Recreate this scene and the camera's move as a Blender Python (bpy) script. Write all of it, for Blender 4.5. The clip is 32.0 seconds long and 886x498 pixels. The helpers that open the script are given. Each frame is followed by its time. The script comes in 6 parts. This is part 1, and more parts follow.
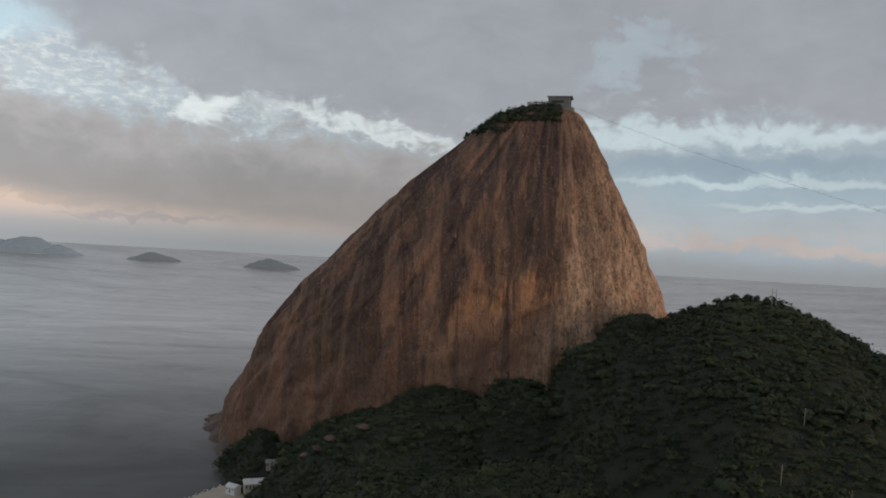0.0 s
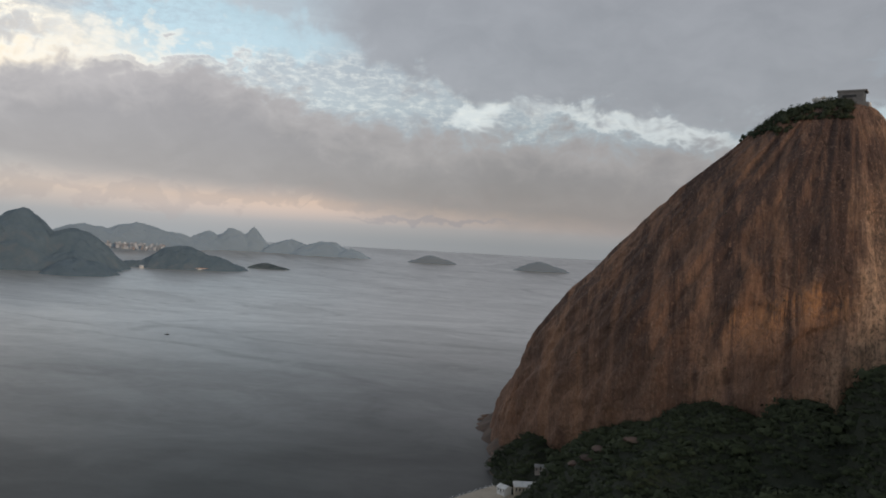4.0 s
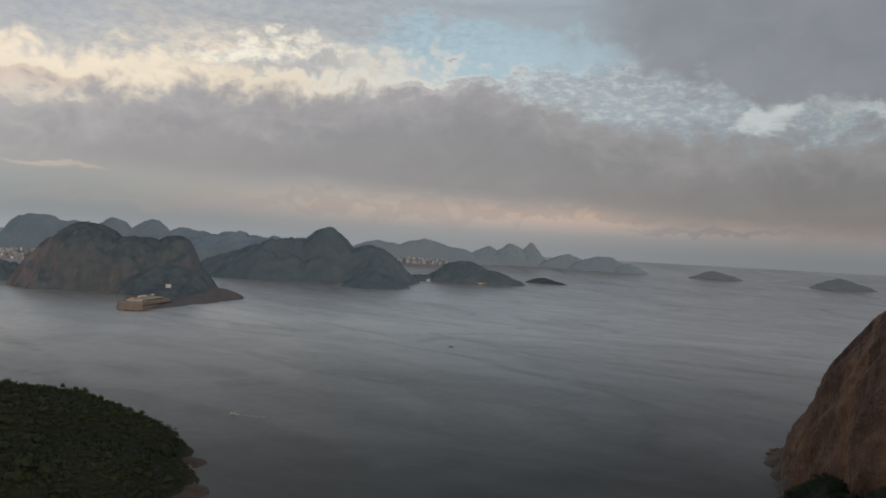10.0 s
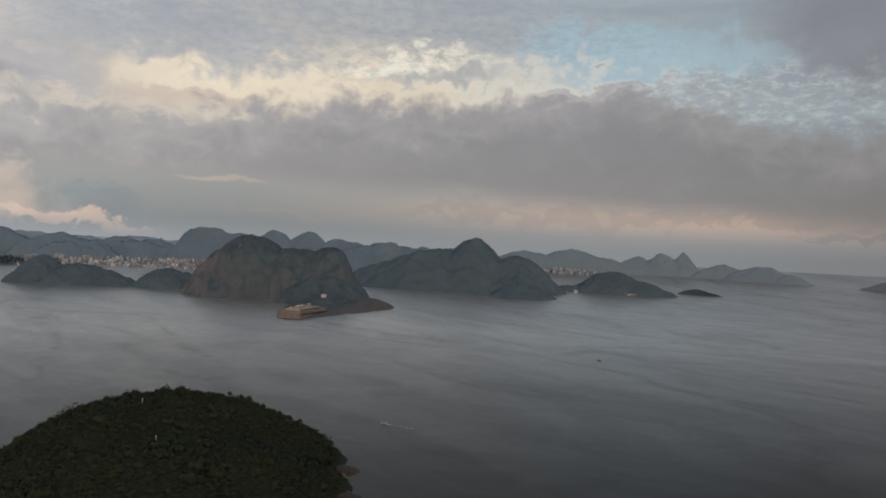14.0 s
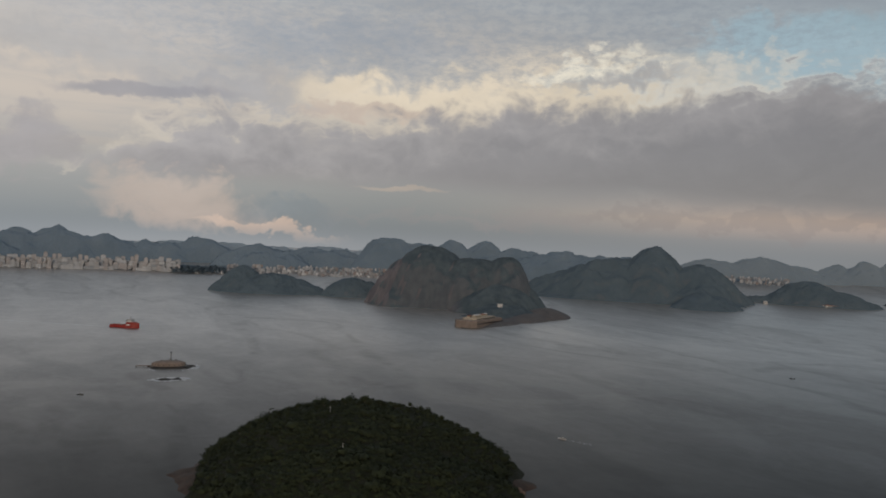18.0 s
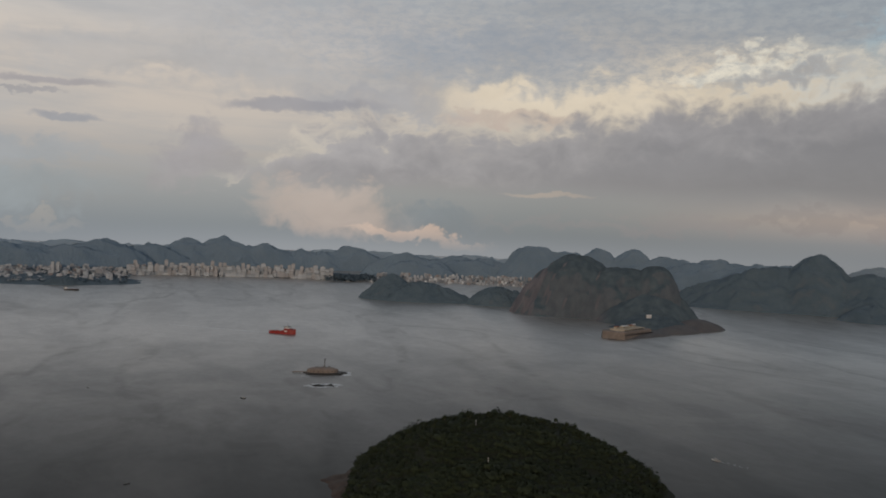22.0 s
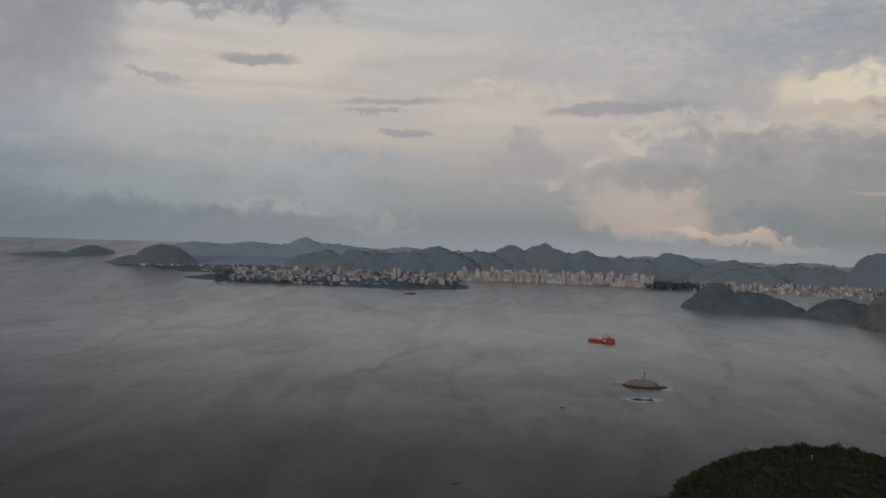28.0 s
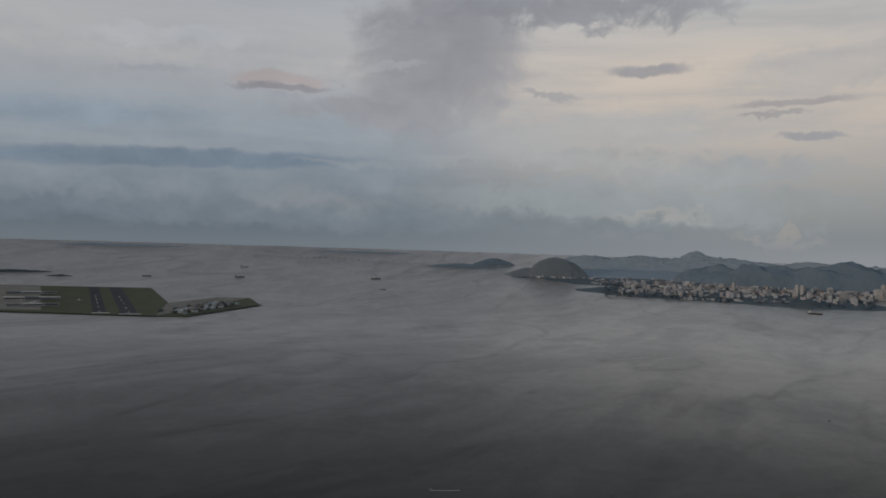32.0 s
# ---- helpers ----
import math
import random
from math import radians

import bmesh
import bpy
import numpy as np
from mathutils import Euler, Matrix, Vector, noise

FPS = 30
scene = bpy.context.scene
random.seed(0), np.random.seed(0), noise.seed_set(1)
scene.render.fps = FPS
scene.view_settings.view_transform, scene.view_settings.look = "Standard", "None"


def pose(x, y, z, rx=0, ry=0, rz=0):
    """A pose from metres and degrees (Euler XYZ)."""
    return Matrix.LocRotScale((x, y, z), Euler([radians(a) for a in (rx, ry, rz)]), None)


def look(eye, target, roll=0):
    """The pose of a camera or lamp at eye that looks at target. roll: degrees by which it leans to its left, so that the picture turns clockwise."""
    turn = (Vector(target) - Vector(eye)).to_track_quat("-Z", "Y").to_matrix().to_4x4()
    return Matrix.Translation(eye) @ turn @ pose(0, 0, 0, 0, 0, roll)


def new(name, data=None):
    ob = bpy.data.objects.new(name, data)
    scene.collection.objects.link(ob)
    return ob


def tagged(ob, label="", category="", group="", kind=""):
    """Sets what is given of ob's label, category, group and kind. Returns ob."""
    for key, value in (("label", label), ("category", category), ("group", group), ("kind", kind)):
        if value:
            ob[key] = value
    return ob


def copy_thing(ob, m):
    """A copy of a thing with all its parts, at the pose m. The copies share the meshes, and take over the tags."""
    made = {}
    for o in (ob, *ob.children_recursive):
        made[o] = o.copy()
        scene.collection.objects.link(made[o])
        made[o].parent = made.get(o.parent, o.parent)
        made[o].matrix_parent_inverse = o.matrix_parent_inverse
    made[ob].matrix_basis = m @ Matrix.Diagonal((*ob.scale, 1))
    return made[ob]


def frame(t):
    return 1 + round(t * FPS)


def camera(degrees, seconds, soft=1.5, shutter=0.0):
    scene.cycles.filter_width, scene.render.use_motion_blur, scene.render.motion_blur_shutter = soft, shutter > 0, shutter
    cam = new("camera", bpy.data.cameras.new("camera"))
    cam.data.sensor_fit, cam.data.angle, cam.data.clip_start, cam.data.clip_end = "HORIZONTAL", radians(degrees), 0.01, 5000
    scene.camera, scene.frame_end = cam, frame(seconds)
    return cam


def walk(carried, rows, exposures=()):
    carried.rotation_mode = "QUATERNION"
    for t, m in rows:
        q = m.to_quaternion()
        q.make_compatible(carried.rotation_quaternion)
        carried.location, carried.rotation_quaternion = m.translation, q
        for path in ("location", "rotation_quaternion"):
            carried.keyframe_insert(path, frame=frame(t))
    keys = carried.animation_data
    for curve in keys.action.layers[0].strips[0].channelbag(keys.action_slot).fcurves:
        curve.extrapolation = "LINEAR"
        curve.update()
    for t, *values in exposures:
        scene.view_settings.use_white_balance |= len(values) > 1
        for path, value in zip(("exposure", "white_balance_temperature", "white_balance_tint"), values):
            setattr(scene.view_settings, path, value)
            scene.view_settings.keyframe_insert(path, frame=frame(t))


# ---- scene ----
# Camera: rises slowly from 230 m to 300 m over the bay and turns left.
cam = camera(57.6, 32.0, 1.8)
PATH = [
    (0, -0.0, -0.0, 230.0, 0.00, 0.56, 3.05), (0.5, 0.3, -0.9, 231.0, 0.45, 0.50, 3.04), (1, 0.7, -1.8, 232.0, 3.70, 0.29, 3.01),
    (1.5, 1.0, -2.8, 233.0, 3.75, 0.28, 2.96), (2, 1.4, -3.7, 234.0, 7.70, 0.06, 2.97), (2.5, 1.7, -4.6, 235.0, 12.84, -0.17, 3.05),
    (4.5, 3.1, -8.3, 238.9, 20.68, -0.32, 2.89), (5, 3.5, -9.1, 239.8, 23.34, -0.37, 2.91), (5.5, 3.9, -10.0, 240.7, 25.55, -0.41, 2.89),
    (6, 4.3, -10.9, 241.7, 27.35, -0.43, 2.87), (6.5, 4.7, -11.8, 242.6, 28.97, -0.44, 2.85), (7, 5.1, -12.7, 243.5, 30.79, -0.44, 2.84),
    (7.5, 5.5, -13.6, 244.4, 32.58, -0.45, 2.81), (8, 5.9, -14.5, 245.4, 34.05, -0.45, 2.83), (8.5, 6.4, -14.9, 246.4, 35.16, -0.41, 2.78),
    (9, 6.9, -15.4, 247.4, 36.28, -0.39, 2.76), (9.5, 7.3, -15.9, 248.4, 37.35, -0.37, 2.75), (10, 7.8, -16.4, 249.4, 38.42, -0.36, 2.73),
    (10.5, 8.3, -16.8, 250.4, 39.45, -0.36, 2.72), (11, 8.7, -17.3, 251.4, 40.46, -0.32, 2.68), (11.5, 9.2, -17.8, 252.4, 41.48, -0.31, 2.66),
    (12, 9.7, -18.3, 253.5, 42.52, -0.27, 2.63), (12.5, 9.9, -18.5, 254.6, 44.01, -0.26, 2.63), (13, 10.1, -18.7, 255.7, 45.87, -0.25, 2.60),
    (13.5, 10.4, -19.0, 256.9, 47.31, -0.23, 2.58), (14, 10.6, -19.2, 258.0, 48.83, -0.21, 2.52), (14.5, 10.9, -19.4, 259.1, 50.55, -0.21, 2.51),
    (16.5, 11.8, -20.2, 263.6, 56.72, -0.19, 2.32), (17, 12.1, -20.3, 264.7, 58.10, -0.18, 2.27), (17.5, 12.3, -20.4, 265.8, 60.18, -0.22, 2.21),
    (18, 12.6, -20.5, 266.9, 61.29, -0.19, 2.14), (18.5, 12.8, -20.6, 267.9, 63.15, -0.22, 2.10), (19, 13.1, -20.7, 269.0, 64.42, -0.16, 2.17),
    (19.5, 13.4, -20.8, 270.1, 65.65, -0.09, 2.14), (20, 13.6, -20.9, 271.2, 66.97, -0.11, 2.07), (20.5, 13.9, -21.0, 272.3, 68.41, -0.11, 2.05),
    (21, 14.2, -21.2, 273.5, 69.65, -0.05, 2.00), (21.5, 14.4, -21.3, 274.7, 70.67, -0.04, 2.02), (22, 14.7, -21.5, 275.9, 71.59, -0.07, 1.97),
    (22.5, 15.0, -21.6, 277.0, 72.35, -0.04, 2.04), (23, 15.3, -21.7, 278.2, 73.08, -0.03, 2.03), (23.5, 15.6, -21.9, 279.4, 73.83, -0.06, 2.04),
    (24, 15.8, -22.0, 280.5, 74.60, -0.09, 2.02), (24.5, 16.4, -21.9, 281.8, 75.37, -0.13, 2.00), (25, 16.9, -21.7, 283.0, 76.13, -0.14, 1.97),
    (25.5, 17.4, -21.6, 284.2, 77.05, -0.18, 1.93), (26, 17.9, -21.4, 285.4, 82.78, -0.38, 1.88), (26.5, 18.5, -21.3, 286.6, 86.93, -0.46, 1.75),
    (28.5, 20.7, -20.1, 291.4, 96.43, -0.49, 1.79), (29, 21.4, -19.5, 292.6, 99.23, -0.48, 1.74), (29.5, 22.1, -18.8, 293.8, 101.91, -0.48, 1.80),
    (30, 22.7, -18.1, 294.9, 104.59, -0.44, 1.71), (30.5, 23.4, -17.4, 296.1, 107.09, -0.40, 1.79), (31, 24.1, -16.7, 297.3, 110.10, -0.40, 1.83),
    (31.5, 24.7, -16.1, 298.4, 115.60, -0.46, 1.85), (32, 25.4, -15.4, 299.6, 121.23, -0.49, 1.79),
]


def stand(x, y, z, yaw, pitch, roll):
    return pose(x, y, z, 90 + pitch, 0, yaw) @ pose(0, 0, 0, 0, 0, roll)


# the picture darkens as the view swings to the brighter sky
EXPOSURES = [(0, 0.0), (2, -0.01), (4, -0.07), (5, -0.13), (8, -0.40), (10, -0.53), (12, -0.57), (14, -0.66), (17, -0.77), (20, -0.83), (23, -0.88), (26, -0.90), (29, -0.91), (32, -0.94)]
walk(cam, [(t, stand(*rest)) for t, *rest in PATH], EXPOSURES)

# ---- world, sun ----
def srgb(r, g, b):
    return tuple(((c / 255 + 0.055) / 1.055) ** 2.4 if c > 10 else c / 255 / 12.92 for c in (r, g, b)) + (1.0,)


class Nodes:
    """Small writer for node trees."""

    def __init__(self, tree):
        self.t = tree
        tree.nodes.clear()

    def put(self, kind, props=None, **ins):
        n = self.t.nodes.new(kind)
        for k, v in (props or {}).items():
            setattr(n, k, v)
        for k, v in ins.items():
            key = int(k[1:]) if k[0] == "i" and k[1:].isdigit() else k.replace("_", " ")
            self.link(v, n.inputs[key])
        return n

    def link(self, v, sock):
        if hasattr(v, "is_output"):
            self.t.links.new(v, sock)
        else:
            sock.default_value = v

    def math(self, op, a, b=0.0, c=0.0, clamp=False):
        n = self.put("ShaderNodeMath", {"operation": op, "use_clamp": clamp}, i0=a, i1=b, i2=c)
        return n.outputs[0]

    def mix(self, f, a, b, mode="MIX"):
        n = self.put("ShaderNodeMix", {"data_type": "RGBA", "blend_type": mode})
        self.link(f, n.inputs[0]), self.link(a, n.inputs[6]), self.link(b, n.inputs[7])
        return n.outputs[2]

    def ramp(self, f, stops, interp="LINEAR"):
        n = self.put("ShaderNodeValToRGB", None, Fac=f)
        r = n.color_ramp
        r.interpolation = interp
        while len(r.elements) < len(stops):
            r.elements.new(0.5)
        for e, (p, col) in zip(r.elements, stops):
            e.position, e.color = p, col if len(col) == 4 else (*col, 1)
        return n.outputs[0]

    def step(self, v, lo, hi):
        n = self.put("ShaderNodeMapRange", {"interpolation_type": "SMOOTHSTEP"}, Value=v, From_Min=lo, From_Max=hi)
        return n.outputs[0]

    def noise(self, vec, scale, detail=4.0, rough=0.55, dist=0.0):
        n = self.put("ShaderNodeTexNoise", None, Vector=vec, Scale=scale, Detail=detail, Roughness=rough, Distortion=dist)
        return n.outputs[0]

    def scaled(self, vec, x, y, z, loc=(0, 0, 0)):
        n = self.put("ShaderNodeMapping", None, Vector=vec, Scale=(x, y, z), Location=loc)
        return n.outputs[0]


SKY_GAIN = 1.0
SUN_YAW, SUN_UP = -122.0, 9.0


def make_world():
    world = bpy.data.worlds.new("dusk_sky")
    scene.world = world
    world.use_nodes = True
    N = Nodes(world.node_tree)
    co = N.put("ShaderNodeTexCoord").outputs["Generated"]
    sep = N.put("ShaderNodeSeparateXYZ", None, Vector=co)
    x, y, z = sep.outputs
    # bearing in degrees, leftward from +y, and height over the horizon in degrees
    az = N.math("MULTIPLY", N.math("ARCTAN2", N.math("MULTIPLY", x, -1.0), y), 57.2958)
    el = N.math("MULTIPLY", N.math("ARCSINE", z), 57.2958)
    flat = N.put("ShaderNodeCombineXYZ", None, X=N.math("DIVIDE", az, 10.0), Y=N.math("DIVIDE", el, 10.0), Z=0.0).outputs[0]
    warp = N.put("ShaderNodeTexNoise", None, Vector=flat, Scale=1.6, Detail=3.0, Roughness=0.55).outputs["Color"]
    warp = N.put("ShaderNodeVectorMath", {"operation": "SUBTRACT"}, i0=warp, i1=(0.5, 0.5, 0.5)).outputs[0]
    warp = N.put("ShaderNodeVectorMath", {"operation": "SCALE"}, i0=warp, Scale=0.35).outputs[0]
    bent = N.put("ShaderNodeVectorMath", {"operation": "ADD"}, i0=flat, i1=warp).outputs[0]
    soft = N.noise(N.scaled(bent, 0.8, 1.8, 1.0, (3.1, 0.4, 0)), 1.1, 6.0, 0.55)
    fine = N.noise(N.scaled(bent, 1.0, 1.7, 1.0, (7.7, 2.1, 0)), 2.6, 7.0, 0.56, 0.2)
    rip = N.noise(N.scaled(flat, 2.2, 5.0, 1.0, (1.7, 9.1, 0)), 4.5, 7.0, 0.68, 0.15)
    streak = N.noise(N.scaled(flat, 0.45, 3.6, 1.0, (5.2, 3.3, 0)), 1.8, 6.0, 0.58, 0.3)
    puff = N.put("ShaderNodeTexVoronoi", {"feature": "SMOOTH_F1", "voronoi_dimensions": "2D"}, Vector=N.scaled(bent, 1.0, 1.35, 1.0), Scale=3.6, Detail=3.0, Roughness=0.6, Smoothness=0.4).outputs["Distance"]
    half = lambda v, k: N.math("MULTIPLY", N.math("SUBTRACT", v, 0.5), k)
    wob = N.math("ADD", half(soft, 4.0), N.math("ADD", half(fine, 3.6), N.math("MULTIPLY", N.math("SUBTRACT", puff, 0.42), 3.0)))
    wab = N.math("ADD", half(fine, 12.0), half(soft, 8.0))

    def patch(a, e, wa, we, lean, edge, wild):
        """A cloud's ragged oval: bearing, height, half widths in degrees."""
        da = N.math("SUBTRACT", N.math("ADD", az, N.math("MULTIPLY", wab, wild)), a)
        ew = N.math("ADD", el, N.math("MULTIPLY", wob, wild))
        de = N.math("SUBTRACT", N.math("ADD", ew, N.math("MULTIPLY", da, lean)), e)
        da, de = N.math("DIVIDE", da, wa), N.math("DIVIDE", de, we)
        d = N.math("ADD", N.math("MULTIPLY", da, da), N.math("MULTIPLY", de, de))
        return N.step(d, 1.0 + edge * 1.5, 1.0 - min(0.95, edge * 1.1))

    def line(points):
        """A height over the horizon that follows the bearing."""
        f = N.math("DIVIDE", N.math("ADD", az, 60.0), 180.0, clamp=True)
        return N.math("MULTIPLY", N.ramp(f, [((a + 60) / 180, (e / 20,) * 3) for a, e in sorted(points)], "B_SPLINE"), 20.0)

    up = N.math("DIVIDE", el, 30.0, clamp=True)
    side = N.step(az, 26.0, 66.0)
    col = N.mix(side, N.ramp(up, SKY_RIGHT), N.ramp(up, SKY_LEFT))
    col = N.mix(N.step(az, 106.0, 130.0), col, N.ramp(up, SKY_BAY))
    # thin streaked veil
    veil = N.math("MULTIPLY", N.step(streak, 0.34, 0.74), N.step(el, 2.0, 6.0))
    col = N.mix(N.math("MULTIPLY", veil, 0.5), col, N.mix(side, srgb(150, 156, 166), srgb(150, 152, 156)))
    shade = N.math("ADD", N.math("MULTIPLY", fine, 0.55), N.math("MULTIPLY", soft, 0.45))

    def body(tone, depth):
        lo, hi = (srgb(*(min(255, max(0, c + k)) for c in tone)) for k in (-depth, depth + 2))
        return N.mix(N.step(shade, 0.28, 0.72), lo, hi)

    for a, e, wa, we, lean, edge, wild, tone, amount in CLOUDS_HIGH:
        col = N.mix(N.math("MULTIPLY", patch(a, e, wa, we, lean, edge, wild), amount), col, body(tone, 7))
    # mackerel ripples high over the middle of the bay, torn white wisps over the sea
    rows = N.math("MULTIPLY", N.step(rip, 0.38, 0.66), patch(60, 15.4, 24, 3.4, 0.0, 0.7, 0.5))
    col = N.mix(N.math("MULTIPLY", rows, 0.5), col, srgb(146, 153, 163))
    torn = N.math("MULTIPLY", N.step(rip, 0.42, 0.72), patch(24, 11.2, 22, 2.0, -0.04, 0.9, 0.5))
    col = N.mix(N.math("MULTIPLY", torn, 0.55), col, srgb(232, 234, 228))
    # the high grey deck over the open sea
    deck = N.step(N.math("ADD", N.math("SUBTRACT", el, line(DECK_LOW)), N.math("MULTIPLY", wob, 0.6)), -0.8, 1.1)
    deck = N.math("MULTIPLY", deck, N.step(N.math("ADD", az, N.math("MULTIPLY", wab, 0.4)), 31.0, 24.0))
    col = N.mix(N.math("MULTIPLY", deck, 0.96), col, body((152, 154, 160), 6))
    col = N.mix(N.math("MULTIPLY", patch(-13, 15.0, 3.2, 1.6, 0.3, 0.9, 0.8), 0.6), col, srgb(168, 182, 192))
    # the long bank: billowed above, smooth and darker below
    top = N.math("ADD", N.math("SUBTRACT", line(BANK_TOP), el), N.math("MULTIPLY", wob, -0.55))
    low = N.math("ADD", N.math("SUBTRACT", el, line(BANK_LOW)), N.math("ADD", half(soft, 2.4), half(fine, 1.2)))
    bank = N.math("MULTIPLY", N.step(top, -0.9, 1.0), N.step(low, -1.0, 1.1))
    bank = N.math("MULTIPLY", bank, N.step(N.math("ADD", az, N.math("MULTIPLY", wab, 0.3)), -10.0, -4.0))
    tone = N.mix(N.step(top, 3.6, 0.2), body((139, 135, 138), 4), body((157, 152, 153), 7))
    # sunlit cream along the bank's ragged upper edge
    rim = N.math("MULTIPLY", N.step(top, -1.5, -0.1), N.step(top, 0.5, -0.1))
    rim = N.math("MULTIPLY", rim, N.math("MULTIPLY", N.step(fine, 0.36, 0.62), N.math("MULTIPLY", N.step(az, 34.0, 52.0), N.step(az, 92.0, 82.0))))
    col = N.mix(N.math("MULTIPLY", rim, 0.4), col, srgb(226, 212, 190))
    col = N.mix(N.math("MULTIPLY", bank, 0.97), col, tone)
    for a, e, wa, we, lean, edge, wild, tone, amount in CLOUDS_LOW:
        col = N.mix(N.math("MULTIPLY", patch(a, e, wa, we, lean, edge, wild), amount), col, body(tone, 8))
    # haze on the horizon
    col = N.mix(N.step(el, 1.5, -0.5), col, N.mix(N.step(az, 70.0, 140.0), srgb(144, 148, 153), srgb(100, 109, 118)))
    # the sky's glow grows towards the north
    glow = N.ramp(N.math("DIVIDE", N.math("ADD", az, 180.0), 360.0), [((a + 180) / 360, (g / 2.5,) * 3) for a, g in GLOW])
    glow = N.math("MULTIPLY", glow, 2.5)
    glow = N.math("ADD", 1.0, N.math("MULTIPLY", N.math("SUBTRACT", glow, 1.0), N.step(el, 45.0, 20.0)))
    col = N.put("ShaderNodeVectorMath", {"operation": "SCALE"}, i0=col, Scale=glow).outputs[0]
    air = N.put("ShaderNodeTexSky", {"sky_type": "NISHITA", "sun_disc": False, "sun_elevation": radians(SUN_UP), "sun_rotation": radians(-SUN_YAW)})
    blend = N.put("ShaderNodeMix", {"data_type": "RGBA", "blend_type": "ADD"})
    N.link(0.012, blend.inputs[0]), N.link(col, blend.inputs[6]), N.link(air.outputs[0], blend.inputs[7])
    bg = N.put("ShaderNodeBackground", None, Color=blend.outputs[2], Strength=SKY_GAIN)
    N.put("ShaderNodeOutputWorld", None, Surface=bg.outputs[0])


SKY_RIGHT = [(0.0, srgb(144, 148, 153)), (0.035, srgb(160, 158, 161)), (0.06, srgb(188, 172, 166)), (0.085, srgb(206, 181, 166)), (0.11, srgb(196, 178, 170)), (0.16, srgb(172, 172, 177)), (0.22, srgb(158, 170, 178)), (0.36, srgb(174, 183, 189)), (0.6, srgb(168, 180, 188)), (1.0, srgb(140, 156, 170))]
SKY_LEFT = [(0.0, srgb(114, 123, 131)), (0.06, srgb(128, 133, 138)), (0.14, srgb(147, 146, 146)), (0.2, srgb(166, 159, 154)), (0.26, srgb(184, 174, 165)), (0.4, srgb(196, 184, 172)), (0.55, srgb(176, 176, 176)), (1.0, srgb(150, 160, 170))]
SKY_BAY = [(0.0, srgb(86, 98, 110)), (0.07, srgb(92, 104, 117)), (0.15, srgb(101, 113, 126)), (0.25, srgb(127, 137, 148)), (0.38, srgb(172, 169, 168)), (0.55, srgb(160, 163, 168)), (0.66, srgb(104, 110, 120)), (0.8, srgb(80, 88, 99)), (1.0, srgb(72, 80, 92))]
GLOW = [(-180, 1.4), (-130, 1.0), (14, 1.0), (24, 1.12), (35, 1.30), (47, 1.43), (59, 1.54), (71, 1.70), (83, 1.90), (95, 1.97), (107, 2.02), (119, 2.12), (150, 2.05), (162, 1.5), (180, 1.1)]
# bearing and height of the long bank's upper and lower edges, and of the high deck's lower edge
BANK_TOP = [(93, 4.2), (86, 5.2), (83.7, 6.9), (80, 9.0), (73, 8.9), (68, 8.5), (64, 9.6), (60, 9.9), (57, 11.0), (54.5, 10.4), (47, 10.4), (43, 11.9), (37, 12.3), (33, 11.3), (30, 10.4), (27, 9.5), (23, 8.8), (15.5, 8.4), (11, 9.0), (6, 8.2), (-2, 8.4), (-10, 7.0)]
BANK_LOW = [(93, 5.0), (83.6, 4.5), (75, 4.3), (71, 4.6), (63, 4.4), (56, 3.9), (46, 3.4), (36, 2.9), (31, 3.0), (25, 2.4), (19, 1.9), (7.5, 1.3), (-2, 1.0), (-12, 1.5)]
DECK_LOW = [(32, 17.5), (27.5, 15.8), (25, 13.0), (21, 11.9), (19, 11.2), (13.5, 10.8), (8, 10.2), (3, 9.4), (-1.5, 9.3), (-6, 10.2), (-10, 10.9), (-16, 10.6), (-23, 11.2), (-28, 10.7), (-45, 10.0)]
